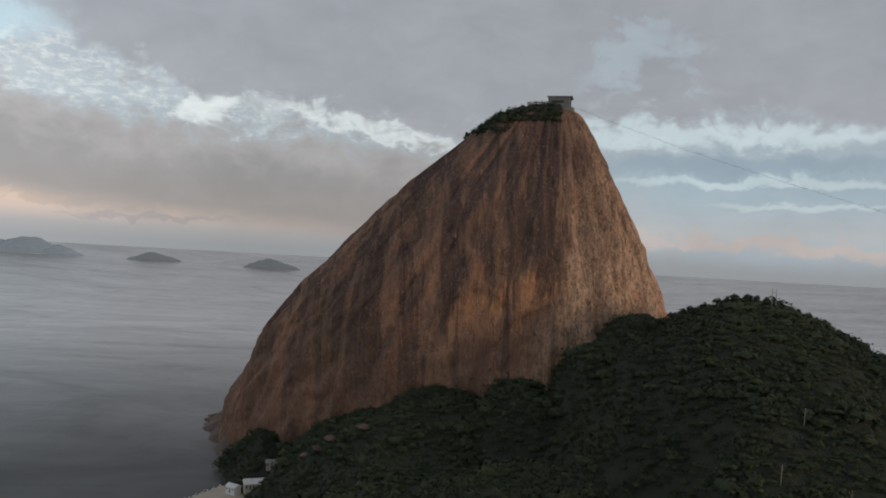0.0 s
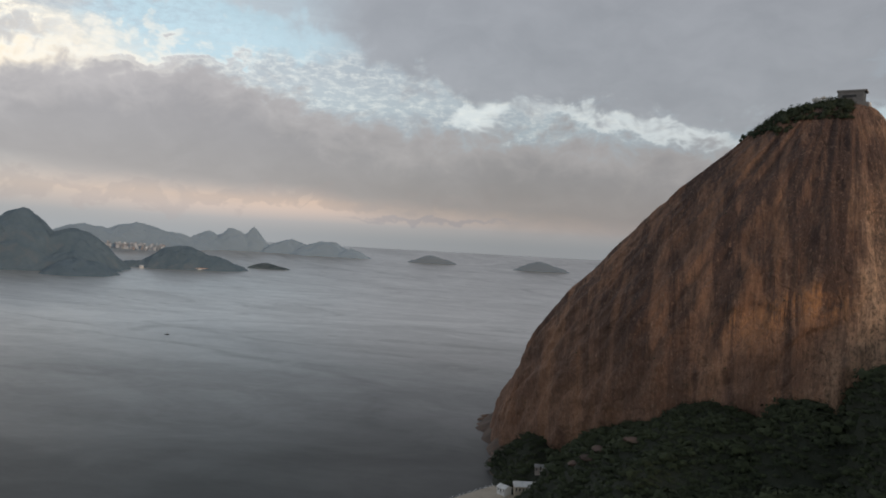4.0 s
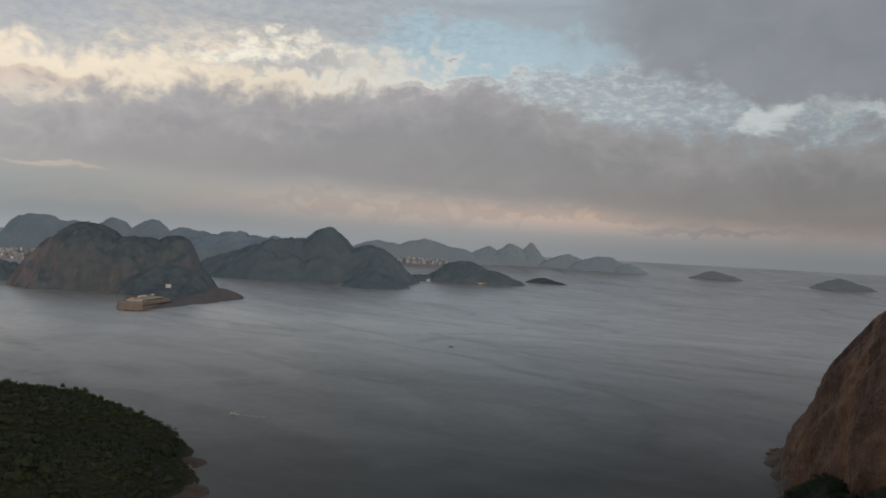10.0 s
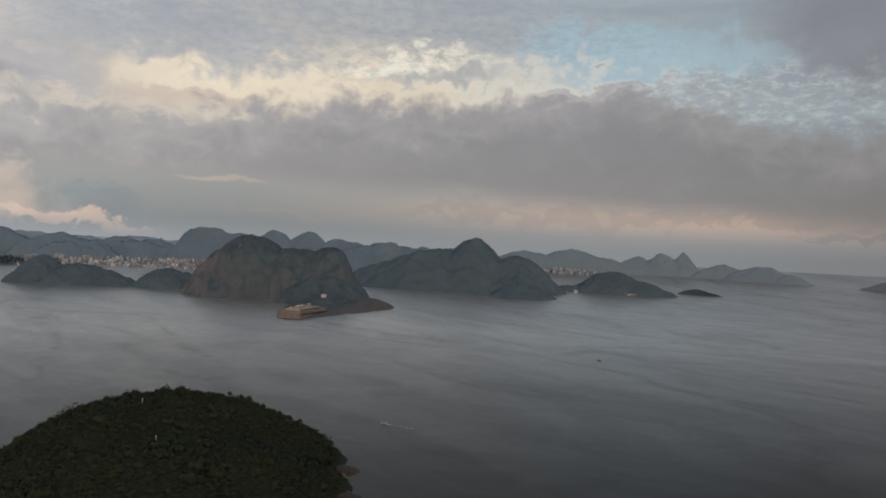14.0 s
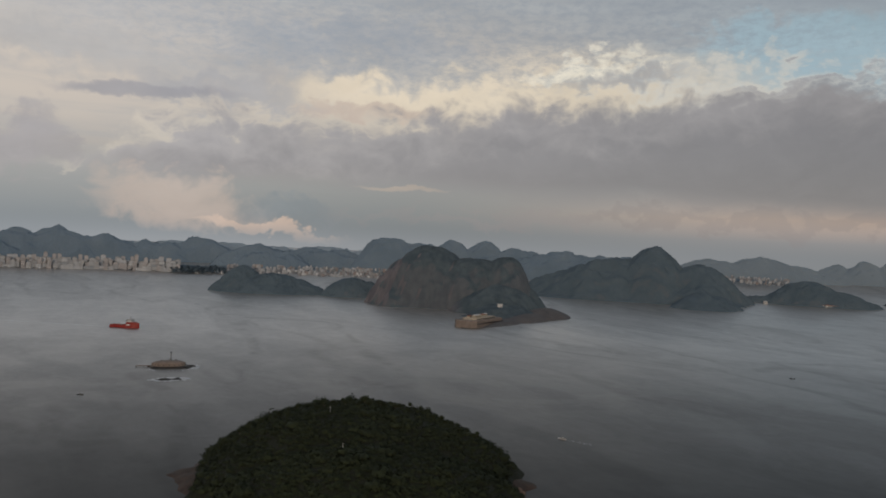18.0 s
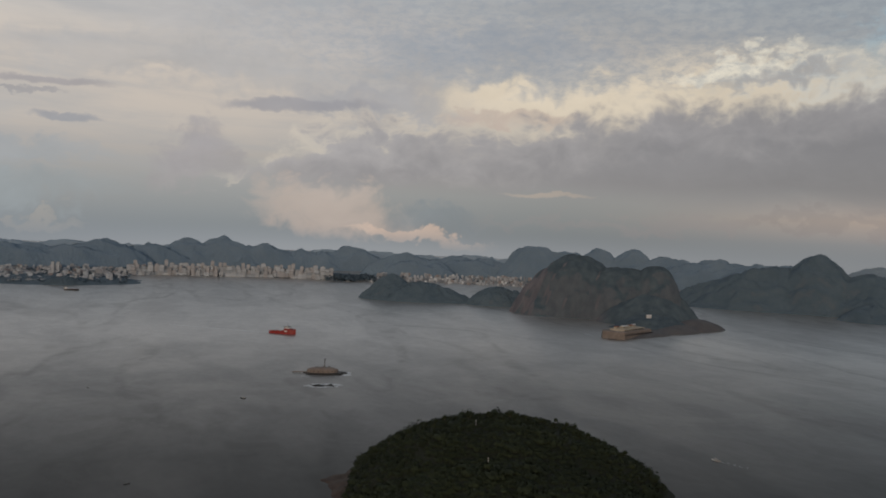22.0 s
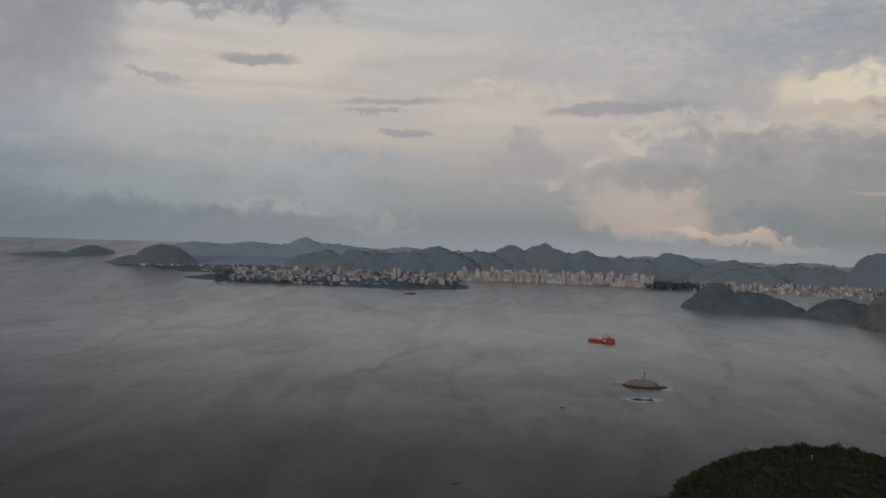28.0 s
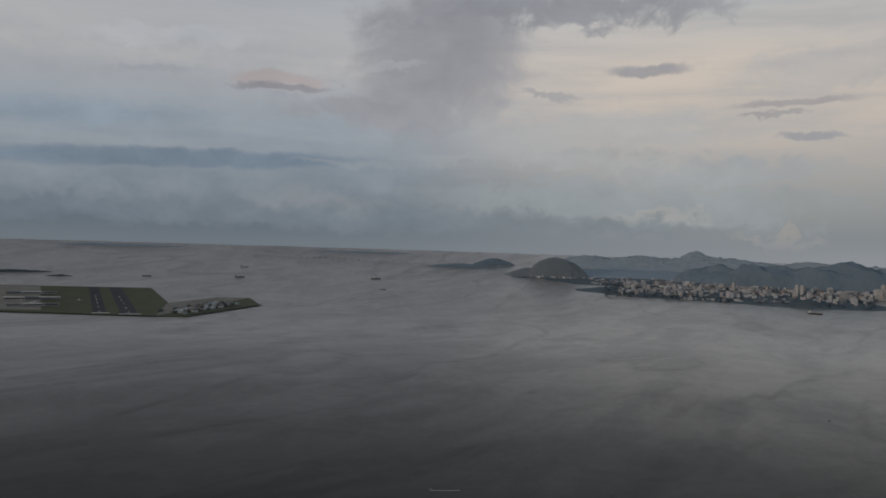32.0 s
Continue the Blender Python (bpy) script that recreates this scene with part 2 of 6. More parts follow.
# bearing, height, half widths, lean, edge, raggedness, tone, amount
CLOUDS_HIGH = [
    (143, 8, 20, 4.5, 0.0, 0.9, 0.5, (140, 147, 156), 0.5),
    (36, 14.4, 8, 1.5, 0.0, 0.8, 0.6, (172, 196, 207), 0.9),
    (-22, 4.5, 12, 3.6, 0.0, 0.8, 0.5, (150, 172, 186), 0.7),
    (58, 11.6, 14, 2.1, 0.03, 0.9, 0.3, (232, 216, 192), 0.92),
    (51, 13.4, 4.5, 0.7, 0.02, 0.9, 0.6, (244, 236, 218), 0.85),
    (42, 12.9, 7, 0.9, 0.05, 0.9, 0.8, (222, 217, 206), 0.7),
    (48.6, 12.5, 3.2, 0.6, 0.05, 0.9, 0.5, (164, 162, 164), 0.75),
    (38, 12.8, 4.0, 0.4, 0.08, 0.8, 0.7, (160, 158, 164), 0.7),
    (16.4, 9.9, 1.6, 1.0, 0.1, 0.9, 0.6, (222, 228, 228), 0.85),
    (6, 9.4, 7, 0.55, -0.16, 0.9, 0.4, (216, 222, 223), 0.8),
    (-18, 9.6, 12, 0.7, 0.0, 0.9, 0.35, (198, 213, 218), 0.7),
    (-22, 6.3, 9, 0.28, 0.0, 0.8, 0.2, (190, 205, 209), 0.7),
    (-19, 7.5, 10, 0.6, 0.0, 0.8, 0.25, (138, 154, 168), 0.75),
    (-24, 4.6, 5, 0.2, 0.0, 0.8, 0.15, (190, 202, 205), 0.6),
    (-24, 2.2, 12, 0.45, 0.0, 0.9, 0.3, (186, 172, 168), 0.7),
    (68, 14.2, 9, 2.0, 0.0, 0.8, 0.7, (156, 160, 167), 0.75),
    (84, 15.8, 10, 1.6, 0.0, 0.8, 0.6, (172, 169, 168), 0.7),
    (80, 12.4, 10, 1.5, 0.0, 0.9, 0.6, (168, 165, 164), 0.6),
    (76, 10.9, 5.0, 1.2, 0.0, 0.8, 0.6, (158, 157, 161), 0.7),
    (81.6, 9.7, 5.0, 0.40, 0.05, 0.6, 0.15, (150, 147, 152), 0.8),
    (66.6, 9.5, 4.6, 0.45, 0.0, 0.7, 0.25, (184, 164, 154), 0.6),
]
CLOUDS_LOW = [
    (64.5, 4.2, 2.6, 0.16, 0.0, 0.9, 0.12, (190, 170, 154), 0.45),
    (40, 3.2, 26, 0.5, 0.02, 0.8, 0.5, (146, 138, 140), 0.35),
    (20, 1.9, 5, 0.16, 0.02, 0.7, 0.2, (140, 138, 146), 0.6),
    (79.0, 3.2, 4.6, 1.7, -0.1, 0.8, 0.6, (190, 171, 160), 0.6),
    (73.5, 1.3, 4.6, 0.42, -0.12, 0.5, 0.35, (200, 177, 163), 0.8),
    (72.0, 2.6, 3.0, 0.9, -0.1, 0.7, 0.4, (124, 132, 140), 0.7),
    (89.2, 6.4, 2.1, 2.0, 0.3, 0.7, 0.5, (150, 145, 148), 0.8),
    (86.2, 6.3, 1.2, 0.8, 0.1, 0.7, 0.5, (150, 145, 147), 0.7),
    (107.3, 12.25, 2.4, 0.38, 0.02, 0.6, 0.12, (138, 137, 142), 0.8),
    (98, 9.9, 3.4, 0.26, 0.03, 0.7, 0.12, (150, 145, 148), 0.75),
    (97, 7.8, 1.9, 0.24, 0.0, 0.6, 0.12, (136, 137, 144), 0.8),
    (99, 9.2, 2.0, 0.16, 0.03, 0.6, 0.2, (148, 145, 148), 0.7),
    (114, 10.9, 2.0, 0.25, -0.05, 0.7, 0.25, (146, 145, 148), 0.7),
    (110, 8.2, 8, 1.4, 0.05, 0.9, 0.4, (158, 160, 163), 0.55),
    (92, 12.6, 9, 1.2, 0.04, 0.9, 0.4, (164, 163, 164), 0.55),
    (103, 6.0, 7, 0.7, 0.02, 0.8, 0.4, (142, 147, 153), 0.65),
    (112, 6.6, 9, 0.5, 0.0, 0.8, 0.4, (150, 152, 154), 0.5),
    (108, 3.9, 12, 1.4, 0.0, 0.8, 0.5, (136, 144, 150), 0.7),
    (106.5, 2.9, 3.2, 0.4, 0.05, 0.8, 0.4, (166, 160, 155), 0.32),
    (99.2, 2.0, 2.2, 0.4, 0.0, 0.8, 0.5, (166, 158, 150), 0.35),
    (122.0, 14.0, 5.6, 4.6, 0.2, 0.8, 0.5, (133, 133, 139), 0.95),
    (128, 10.0, 4.0, 1.0, 0.0, 0.8, 0.5, (138, 138, 144), 0.75),
    (112, 17.0, 9, 1.1, 0.0, 0.9, 0.5, (130, 131, 137), 0.9),
    (133.0, 10.9, 2.9, 0.55, 0.03, 0.5, 0.12, (160, 150, 150), 0.8),
    (133.0, 10.5, 3.0, 0.2, 0.03, 0.6, 0.1, (120, 122, 130), 0.7),
    (126, 12.5, 2.6, 0.25, 0.08, 0.6, 0.2, (150, 150, 154), 0.7),
    (141, 11.0, 2.4, 0.25, 0.05, 0.6, 0.2, (148, 150, 156), 0.7),
    (140, 13.5, 6, 0.6, 0.05, 0.6, 0.3, (166, 168, 172), 0.6),
    (146, 7.9, 8, 0.8, 0.03, 0.8, 0.15, (128, 140, 152), 0.8),
    (140, 5.2, 12, 0.62, 0.03, 0.5, 0.08, (103, 117, 133), 0.9),
    (128, 5.6, 3.4, 0.2, 0.0, 0.6, 0.2, (128, 134, 142), 0.7),
    (130, 3.0, 4.5, 0.7, -0.05, 0.9, 0.3, (134, 138, 144), 0.5),
    (147, 2.0, 8, 0.6, 0.0, 0.8, 0.4, (94, 107, 121), 0.75),
    (124, 1.9, 18, 0.8, 0.0, 0.9, 0.3, (108, 118, 128), 0.7),
]
make_world()
sun = new("sun", bpy.data.lights.new("sun", "SUN"))
sun.data.energy, sun.data.angle, sun.data.color = 1.15, radians(12), (1.0, 0.77, 0.58)
sun.matrix_world = look((0, 0, 0), (math.sin(radians(SUN_YAW)), -math.cos(radians(SUN_YAW)), -math.tan(radians(SUN_UP))))

# ---- the lie of the bay ----
# True ground plan in metres round the camera's start. What can be drawn ends 5 km off, so past 2.5 km
# the plan is eased in along each bearing, sea and land alike, and keeps its bearings and heights over the horizon.
NEAR, RIM, FAR = 2500.0, 4880.0, 27000.0
EASE = (1 / NEAR - 1 / FAR) / (RIM - NEAR)
_P = np.array([r[:5] for r in PATH])


def eased(co):
    """Plan points, (n, 3), to places in the scene, and the scale there."""
    co = np.atleast_2d(np.asarray(co, float))
    yaw = np.degrees(np.arctan2(-co[:, 0], co[:, 1]))
    yaw = np.where(yaw < -90, yaw + 360, yaw)
    eye = np.stack([np.interp(yaw, _P[:, 4], _P[:, i]) for i in (1, 2, 3)], 1)
    d = co - eye
    far = np.hypot(d[:, 0], d[:, 1]).clip(1.0, FAR)
    near = np.where(far < NEAR, far, NEAR + (1 / NEAR - 1 / np.maximum(far, NEAR)) / EASE)
    k = near / far
    return eye + d * k[:, None], k


def at(yaw, far, z=0.0):
    a = radians(yaw)
    return np.array((-far * math.sin(a), far * math.cos(a), z))


def place(p, turn=0.0):
    """Pose of a thing at a plan point, with the scale there."""
    q, k = eased([p])
    return Matrix.Translation(q[0]) @ Matrix.Rotation(radians(turn), 4, "Z") @ Matrix.Scale(k[0], 4)


def mesh_from(name, verts, faces, mat, smooth=False):
    me = bpy.data.meshes.new(name)
    me.from_pydata([tuple(v) for v in verts], [], [tuple(int(i) for i in f) for f in faces])
    me.materials.append(mat)
    if smooth:
        me.polygons.foreach_set("use_smooth", [True] * len(me.polygons))
    me.update()
    return me


def fbm(x, y, size, octaves=4, seed=0.0):
    """Cheap smooth noise on arrays, about -1 to 1."""
    rng = np.random.RandomState(int(seed * 13) + 5)
    out, amp, tot = np.zeros(np.shape(x)), 1.0, 0.0
    for o in range(octaves):
        f = 2.0 ** o / size
        s = np.zeros(np.shape(x))
        for _ in range(4):
            a, p = rng.uniform(0, 2 * np.pi), rng.uniform(0, 2 * np.pi)
            w = rng.uniform(0.7, 1.4)
            s += np.sin((x * np.cos(a) + y * np.sin(a)) * f * 6.2832 * w + p + 1.3 * np.sin((x * np.sin(a) - y * np.cos(a)) * f * 4.1 + p * 2))
        out += amp * s / 2.6
        tot += amp
        amp *= 0.5
    return out / tot


# ---- materials ----
def material(name, build):
    m = bpy.data.materials.new(name)
    m.use_nodes = True
    N = Nodes(m.node_tree)
    out = N.put("ShaderNodeOutputMaterial")
    bsdf = N.put("ShaderNodeBsdfPrincipled")
    N.t.links.new(bsdf.outputs[0], out.inputs[0])
    co = N.put("ShaderNodeTexCoord").outputs["Object"]
    build(N, bsdf.inputs, co)
    return m


def bump(N, ins, height, strength, dist):
    b = N.put("ShaderNodeBump", None, Height=height, Strength=strength, Distance=dist)
    N.link(b.outputs[0], ins["Normal"])


def plain(name, a, b, size, rough=0.8, relief=0.3, metal=0.0):
    def build(N, ins, co):
        n = N.noise(co, 1.0 / size, 5.0)
        m = N.noise(co, 7.0 / size, 3.0)
        f = N.math("ADD", N.math("MULTIPLY", n, 0.65), N.math("MULTIPLY", m, 0.35))
        rnd = N.put("ShaderNodeObjectInfo").outputs["Random"]
        f = N.math("ADD", f, N.math("MULTIPLY", N.math("SUBTRACT", rnd, 0.5), 0.3))
        N.link(N.ramp(f, [(0.3, a), (0.7, b)]), ins["Base Color"])
        ins["Roughness"].default_value, ins["Metallic"].default_value = rough, metal
        bump(N, ins, m, relief, size * 0.08)
    return material(name, build)


def m_sea(N, ins, co):
    flat = N.scaled(co, 1, 1, 0)
    turned = N.put("ShaderNodeMapping", None, Vector=flat, Rotation=(0, 0, radians(35)), Scale=(0.4, 1.0, 0)).outputs[0]
    slick = N.noise(turned, 0.0040, 6.0, 0.6, 1.4)
    swirl = N.noise(flat, 0.0052, 6.0, 0.62, 2.4)
    wide = N.noise(flat, 0.0011, 3.0, 0.5, 0.6)
    calm = N.math("ADD", N.math("MULTIPLY", N.step(slick, 0.40, 0.60), 0.6), N.math("MULTIPLY", N.step(swirl, 0.42, 0.60), 0.4))
    # wind waves, and the thin lines where the tide sets meet
    chop = N.noise(N.put("ShaderNodeMapping", None, Vector=flat, Rotation=(0, 0, radians(-20)), Scale=(0.6, 1.0, 0)).outputs[0], 0.060, 5.0, 0.64, 0.3)
    swell = N.noise(turned, 0.016, 4.0, 0.6, 0.4)
    rips = N.math("ABSOLUTE", N.math("SUBTRACT", N.noise(turned, 0.0016, 3.0, 0.5, 1.0), 0.5))
    rips = N.math("MULTIPLY", N.step(rips, 0.035, 0.0), N.step(swirl, 0.40, 0.6))
    body = N.put("ShaderNodeBsdfDiffuse", None, Color=N.ramp(wide, [(0.35, (0.022, 0.025, 0.025)), (0.7, (0.040, 0.040, 0.037))]))
    b = N.put("ShaderNodeBump", None, Height=N.math("ADD", N.math("MULTIPLY", chop, 1.0), N.math("MULTIPLY", swell, 1.6)), Strength=0.55, Distance=1.6)
    gloss = N.put("ShaderNodeBsdfGlossy", None, Color=(0.985, 0.962, 0.938, 1), Roughness=N.math("ADD", N.math("MULTIPLY", calm, -0.08), 0.46), Normal=b.outputs[0])
    facing = N.put("ShaderNodeLayerWeight", None, Blend=0.5).outputs["Facing"]
    k = N.ramp(facing, [(0.0, (0.02,) * 3), (0.66, (0.07,) * 3), (0.75, (0.15,) * 3), (0.825, (0.31,) * 3), (0.87, (0.48,) * 3), (0.9, (0.64,) * 3), (0.96, (0.74,) * 3), (1.0, (0.84,) * 3)])
    k = N.math("MULTIPLY", k, N.math("ADD", 0.86, N.math("ADD", N.math("MULTIPLY", calm, 0.20), N.math("MULTIPLY", chop, 0.26))))
    k = N.math("MULTIPLY", k, N.math("SUBTRACT", 1.0, N.math("MULTIPLY", rips, 0.2)))
    mix = N.put("ShaderNodeMixShader", None, i0=k, i1=body.outputs[0], i2=gloss.outputs[0])
    N.t.links.new(mix.outputs[0], [n for n in N.t.nodes if n.bl_idname == "ShaderNodeOutputMaterial"][0].inputs[0])


def m_rock(N, ins, co):
    sep = N.put("ShaderNodeSeparateXYZ", None, Vector=co)
    streak = N.noise(N.scaled(co, 1, 0.25, 0.085), 0.085, 7.0, 0.68, 0.7)
    thin = N.noise(N.scaled(co, 1, 0.3, 0.10), 0.27, 6.0, 0.66, 0.8)
    wide = N.noise(N.scaled(co, 1, 0.5, 0.3), 0.026, 6.0, 0.62, 0.5)
    blot = N.noise(co, 0.014, 5.0, 0.6)
    grain = N.noise(N.scaled(co, 1, 1, 0.7), 0.2, 7.0, 0.72)
    # darker face to the seaward side, paler face to landward
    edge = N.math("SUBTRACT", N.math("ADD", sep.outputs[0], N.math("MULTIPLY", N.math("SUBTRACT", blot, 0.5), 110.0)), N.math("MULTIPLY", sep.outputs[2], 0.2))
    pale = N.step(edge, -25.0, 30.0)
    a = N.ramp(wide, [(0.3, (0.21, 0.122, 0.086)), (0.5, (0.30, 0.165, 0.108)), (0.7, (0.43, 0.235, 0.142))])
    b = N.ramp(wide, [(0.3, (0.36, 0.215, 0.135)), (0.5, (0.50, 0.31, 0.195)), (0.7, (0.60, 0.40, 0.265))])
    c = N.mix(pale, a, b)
    c = N.mix(N.math("MULTIPLY", N.step(blot, 0.52, 0.66), 0.4), c, (0.30, 0.125, 0.055, 1))
    over = N.math("SUBTRACT", sep.outputs[2], N.math("ADD", 209.0, N.math("ADD", N.math("MULTIPLY", sep.outputs[0], 0.42), N.math("MULTIPLY", N.math("SUBTRACT", wide, 0.5), 40.0))))
    beside = N.math("ABSOLUTE", N.math("ADD", sep.outputs[0], N.math("ADD", 2.0, N.math("MULTIPLY", N.math("SUBTRACT", blot, 0.5), 60.0))))
    c = N.mix(N.math("MULTIPLY", N.step(sep.outputs[2], 200.0, 330.0), N.math("SUBTRACT", 0.38, N.math("MULTIPLY", pale, 0.36))), c, (0.125, 0.072, 0.057, 1))
    # seepage stain above the sagging ledge and the fresher orange rock under it
    c = N.mix(N.math("MULTIPLY", N.math("MULTIPLY", N.step(over, -10.0, 16.0), N.step(over, 95.0, 30.0)), N.math("MULTIPLY", N.step(beside, 62.0, 30.0), N.math("ADD", 0.35, N.math("MULTIPLY", N.step(streak, 0.42, 0.56), 0.5)))), c, (0.055, 0.033, 0.030, 1))
    c = N.mix(N.math("MULTIPLY", N.math("MULTIPLY", N.step(over, -44.0, -14.0), N.step(over, 2.0, -6.0)), N.math("MULTIPLY", N.step(beside, 66.0, 34.0), N.math("MULTIPLY", N.step(grain, 0.38, 0.56), N.step(streak, 0.62, 0.46)))), c, (0.56, 0.27, 0.12, 1))
    patchy = N.step(N.noise(co, 0.02, 4.0, 0.6), 0.38, 0.58)
    high = N.step(sep.outputs[2], 60.0, 230.0)
    runs = N.math("MULTIPLY", N.math("MULTIPLY", N.math("ADD", 0.12, N.math("MULTIPLY", high, 0.45)), patchy), N.math("SUBTRACT", 1.0, N.math("MULTIPLY", pale, 0.55)))
    c = N.mix(N.math("MULTIPLY", N.step(streak, 0.46, 0.58), runs), c, (0.058, 0.040, 0.038, 1))
    c = N.mix(N.math("MULTIPLY", N.step(thin, 0.50, 0.60), N.math("ADD", 0.12, N.math("MULTIPLY", high, 0.28))), c, (0.07, 0.048, 0.040, 1))
    c = N.mix(N.math("MULTIPLY", N.step(thin, 0.43, 0.34), 0.18), c, (0.42, 0.27, 0.18, 1))
    c = N.mix(N.math("MULTIPLY", N.math("MULTIPLY", N.step(grain, 0.51, 0.58), 0.45), N.math("ADD", 0.3, N.math("MULTIPLY", pale, 0.7))), c, (0.085, 0.07, 0.042, 1))
    c = N.mix(N.math("MULTIPLY", N.step(grain, 0.42, 0.32), 0.4), c, (0.46, 0.33, 0.23, 1))
    # broad dark water stains hanging from the crown, rusty scars between them
    band = N.noise(N.scaled(co, 1, 0.4, 0.05), 0.034, 6.0, 0.66, 0.9)
    c = N.mix(N.math("MULTIPLY", N.step(band, 0.50, 0.57), N.math("MULTIPLY", N.math("ADD", 0.22, N.math("MULTIPLY", high, 0.56)), N.math("SUBTRACT", 1.0, N.math("MULTIPLY", pale, 0.5)))), c, (0.075, 0.045, 0.038, 1))
    c = N.mix(N.math("MULTIPLY", N.step(band, 0.46, 0.37), 0.5), c, (0.42, 0.22, 0.125, 1))
    # small flakes, ledges and tufts
    chip = N.noise(N.scaled(co, 1, 1, 0.55), 0.42, 3.0, 0.7, 0.4)
    line = N.noise(N.scaled(co, 1, 0.5, 0.06), 0.55, 3.0, 0.6, 0.6)
    c = N.mix(N.math("MULTIPLY", N.step(line, 0.56, 0.64), 0.16), c, (0.050, 0.034, 0.030, 1))
    c = N.mix(N.math("MULTIPLY", N.step(line, 0.44, 0.34), 0.16), c, (0.42, 0.27, 0.18, 1))
    c = N.mix(N.math("MULTIPLY", N.step(chip, 0.54, 0.62), N.math("ADD", 0.28, N.math("MULTIPLY", pale, 0.3))), c, (0.060, 0.046, 0.034, 1))
    c = N.mix(N.math("MULTIPLY", N.step(chip, 0.41, 0.32), N.math("ADD", 0.35, N.math("MULTIPLY", pale, 0.35))), c, (0.56, 0.36, 0.25, 1))
    # curved exfoliation cracks, and tufts rooted in them
    crack = N.put("ShaderNodeTexVoronoi", {"feature": "DISTANCE_TO_EDGE"}, Vector=N.put("ShaderNodeVectorMath", {"operation": "ADD"}, i0=N.scaled(co, 1, 0.6, 0.38), i1=N.put("ShaderNodeVectorMath", {"operation": "SCALE"}, i0=N.put("ShaderNodeTexNoise", None, Vector=co, Scale=0.03, Detail=4.0).outputs["Color"], Scale=34.0).outputs[0]).outputs[0], Scale=0.052).outputs["Distance"]
    seam = N.math("MULTIPLY", N.step(crack, 0.07, 0.01), N.step(grain, 0.40, 0.56))
    c = N.mix(N.math("MULTIPLY", seam, 0.14), c, (0.045, 0.036, 0.026, 1))
    fleck = N.noise(N.scaled(co, 1, 1, 0.5), 0.62, 2.0, 0.6, 0.3)
    c = N.mix(N.math("MULTIPLY", N.step(fleck, 0.60, 0.68), N.math("ADD", 0.18, N.math("MULTIPLY", pale, 0.45))), c, (0.036, 0.038, 0.022, 1))
    c = N.mix(N.math("MULTIPLY", N.step(fleck, 0.37, 0.30), N.math("MULTIPLY", N.step(blot, 0.44, 0.60), 0.32)), c, (0.60, 0.44, 0.32, 1))
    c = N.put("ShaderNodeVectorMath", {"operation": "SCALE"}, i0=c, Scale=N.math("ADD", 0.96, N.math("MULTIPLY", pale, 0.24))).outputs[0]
    N.link(c, ins["Base Color"])
    ins["Roughness"].default_value = 0.85
    bump(N, ins, N.math("ADD", N.math("ADD", N.math("SUBTRACT", grain, N.math("MULTIPLY", seam, 0.25)), N.math("MULTIPLY", chip, 0.6)), N.math("MULTIPLY", streak, 0.9)), 1.0, 3.4)


def m_forest(lo, hi, size=9.0, relief=0.12, shore=None):
    """Tree cover: crown-sized mottling, broad stands, bare rock where the ground is steep or washed by the sea (shore: that rock's colour)."""
    def build(N, ins, co):
        rnd = N.put("ShaderNodeNewGeometry").outputs["Random Per Island"]
        n = N.noise(co, 1.0 / size, 5.0, 0.62)
        m = N.noise(co, 0.012, 4.0)
        f = N.math("ADD", N.math("ADD", N.math("MULTIPLY", rnd, 0.10), N.math("MULTIPLY", n, 0.5)), N.math("MULTIPLY", m, 0.44))
        c = N.ramp(f, [(0.3, lo), (0.55, tuple((a + b) / 2 for a, b in zip(lo, hi))), (0.78, hi)])
        if shore:
            z = N.put("ShaderNodeSeparateXYZ", None, Vector=co).outputs[2]
            wash = N.step(N.math("ADD", z, N.math("MULTIPLY", N.noise(co, 0.02, 4.0), 14.0)), 15.0, 9.0)
            steep = N.put("ShaderNodeSeparateXYZ", None, Vector=N.put("ShaderNodeNewGeometry").outputs["Normal"]).outputs[2]
            steep = N.step(N.math("ADD", steep, N.math("MULTIPLY", N.math("SUBTRACT", n, 0.5), 0.5)), 0.34, 0.22)
            bare = N.math("MAXIMUM", wash, N.math("MULTIPLY", steep, 0.2))
            c = N.mix(bare, c, shore)
        N.link(c, ins["Base Color"])
        ins["Roughness"].default_value = 0.9
        bump(N, ins, N.noise(co, 6.0 / size, 4.0), 0.9, size * relief)
    return build


SEA = material("sea_water", m_sea)
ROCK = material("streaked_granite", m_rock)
LEAVES = material("forest_leaves", m_forest((0.010, 0.018, 0.008), (0.062, 0.078, 0.029), 9.0))
SOIL = material("forest_floor", m_forest((0.012, 0.018, 0.010), (0.03, 0.034, 0.018), 12.0))
# Forest green blued and lightened: the air's haze is mixed into it.
WOODS = material("lightly_haze_tinted_slope", m_forest((0.062, 0.090, 0.105), (0.120, 0.155, 0.168), 40.0))
# Distance haze is put into these colours: paler and bluer farther off.
WOODS_FAR = material("haze_tinted_range_woodland", m_forest((0.165, 0.245, 0.325), (0.240, 0.322, 0.398), 150.0, 0.06))
WOODS_FAINT = material("haze_tinted_faint_woodland", m_forest((0.245, 0.325, 0.395), (0.305, 0.380, 0.445), 200.0, 0.02))
WOODS_ISLE = material("haze_tinted_island_woodland", m_forest((0.175, 0.225, 0.270), (0.225, 0.275, 0.315), 60.0, 0.04, (0.25, 0.27, 0.29, 1)))
# Mid-distance haze sits in this blue-grey base colour.
WOODS_MID = material("haze_tinted_mid_slope", m_forest((0.090, 0.140, 0.180), (0.162, 0.218, 0.255), 34.0, 0.12, (0.27, 0.265, 0.27, 1)))
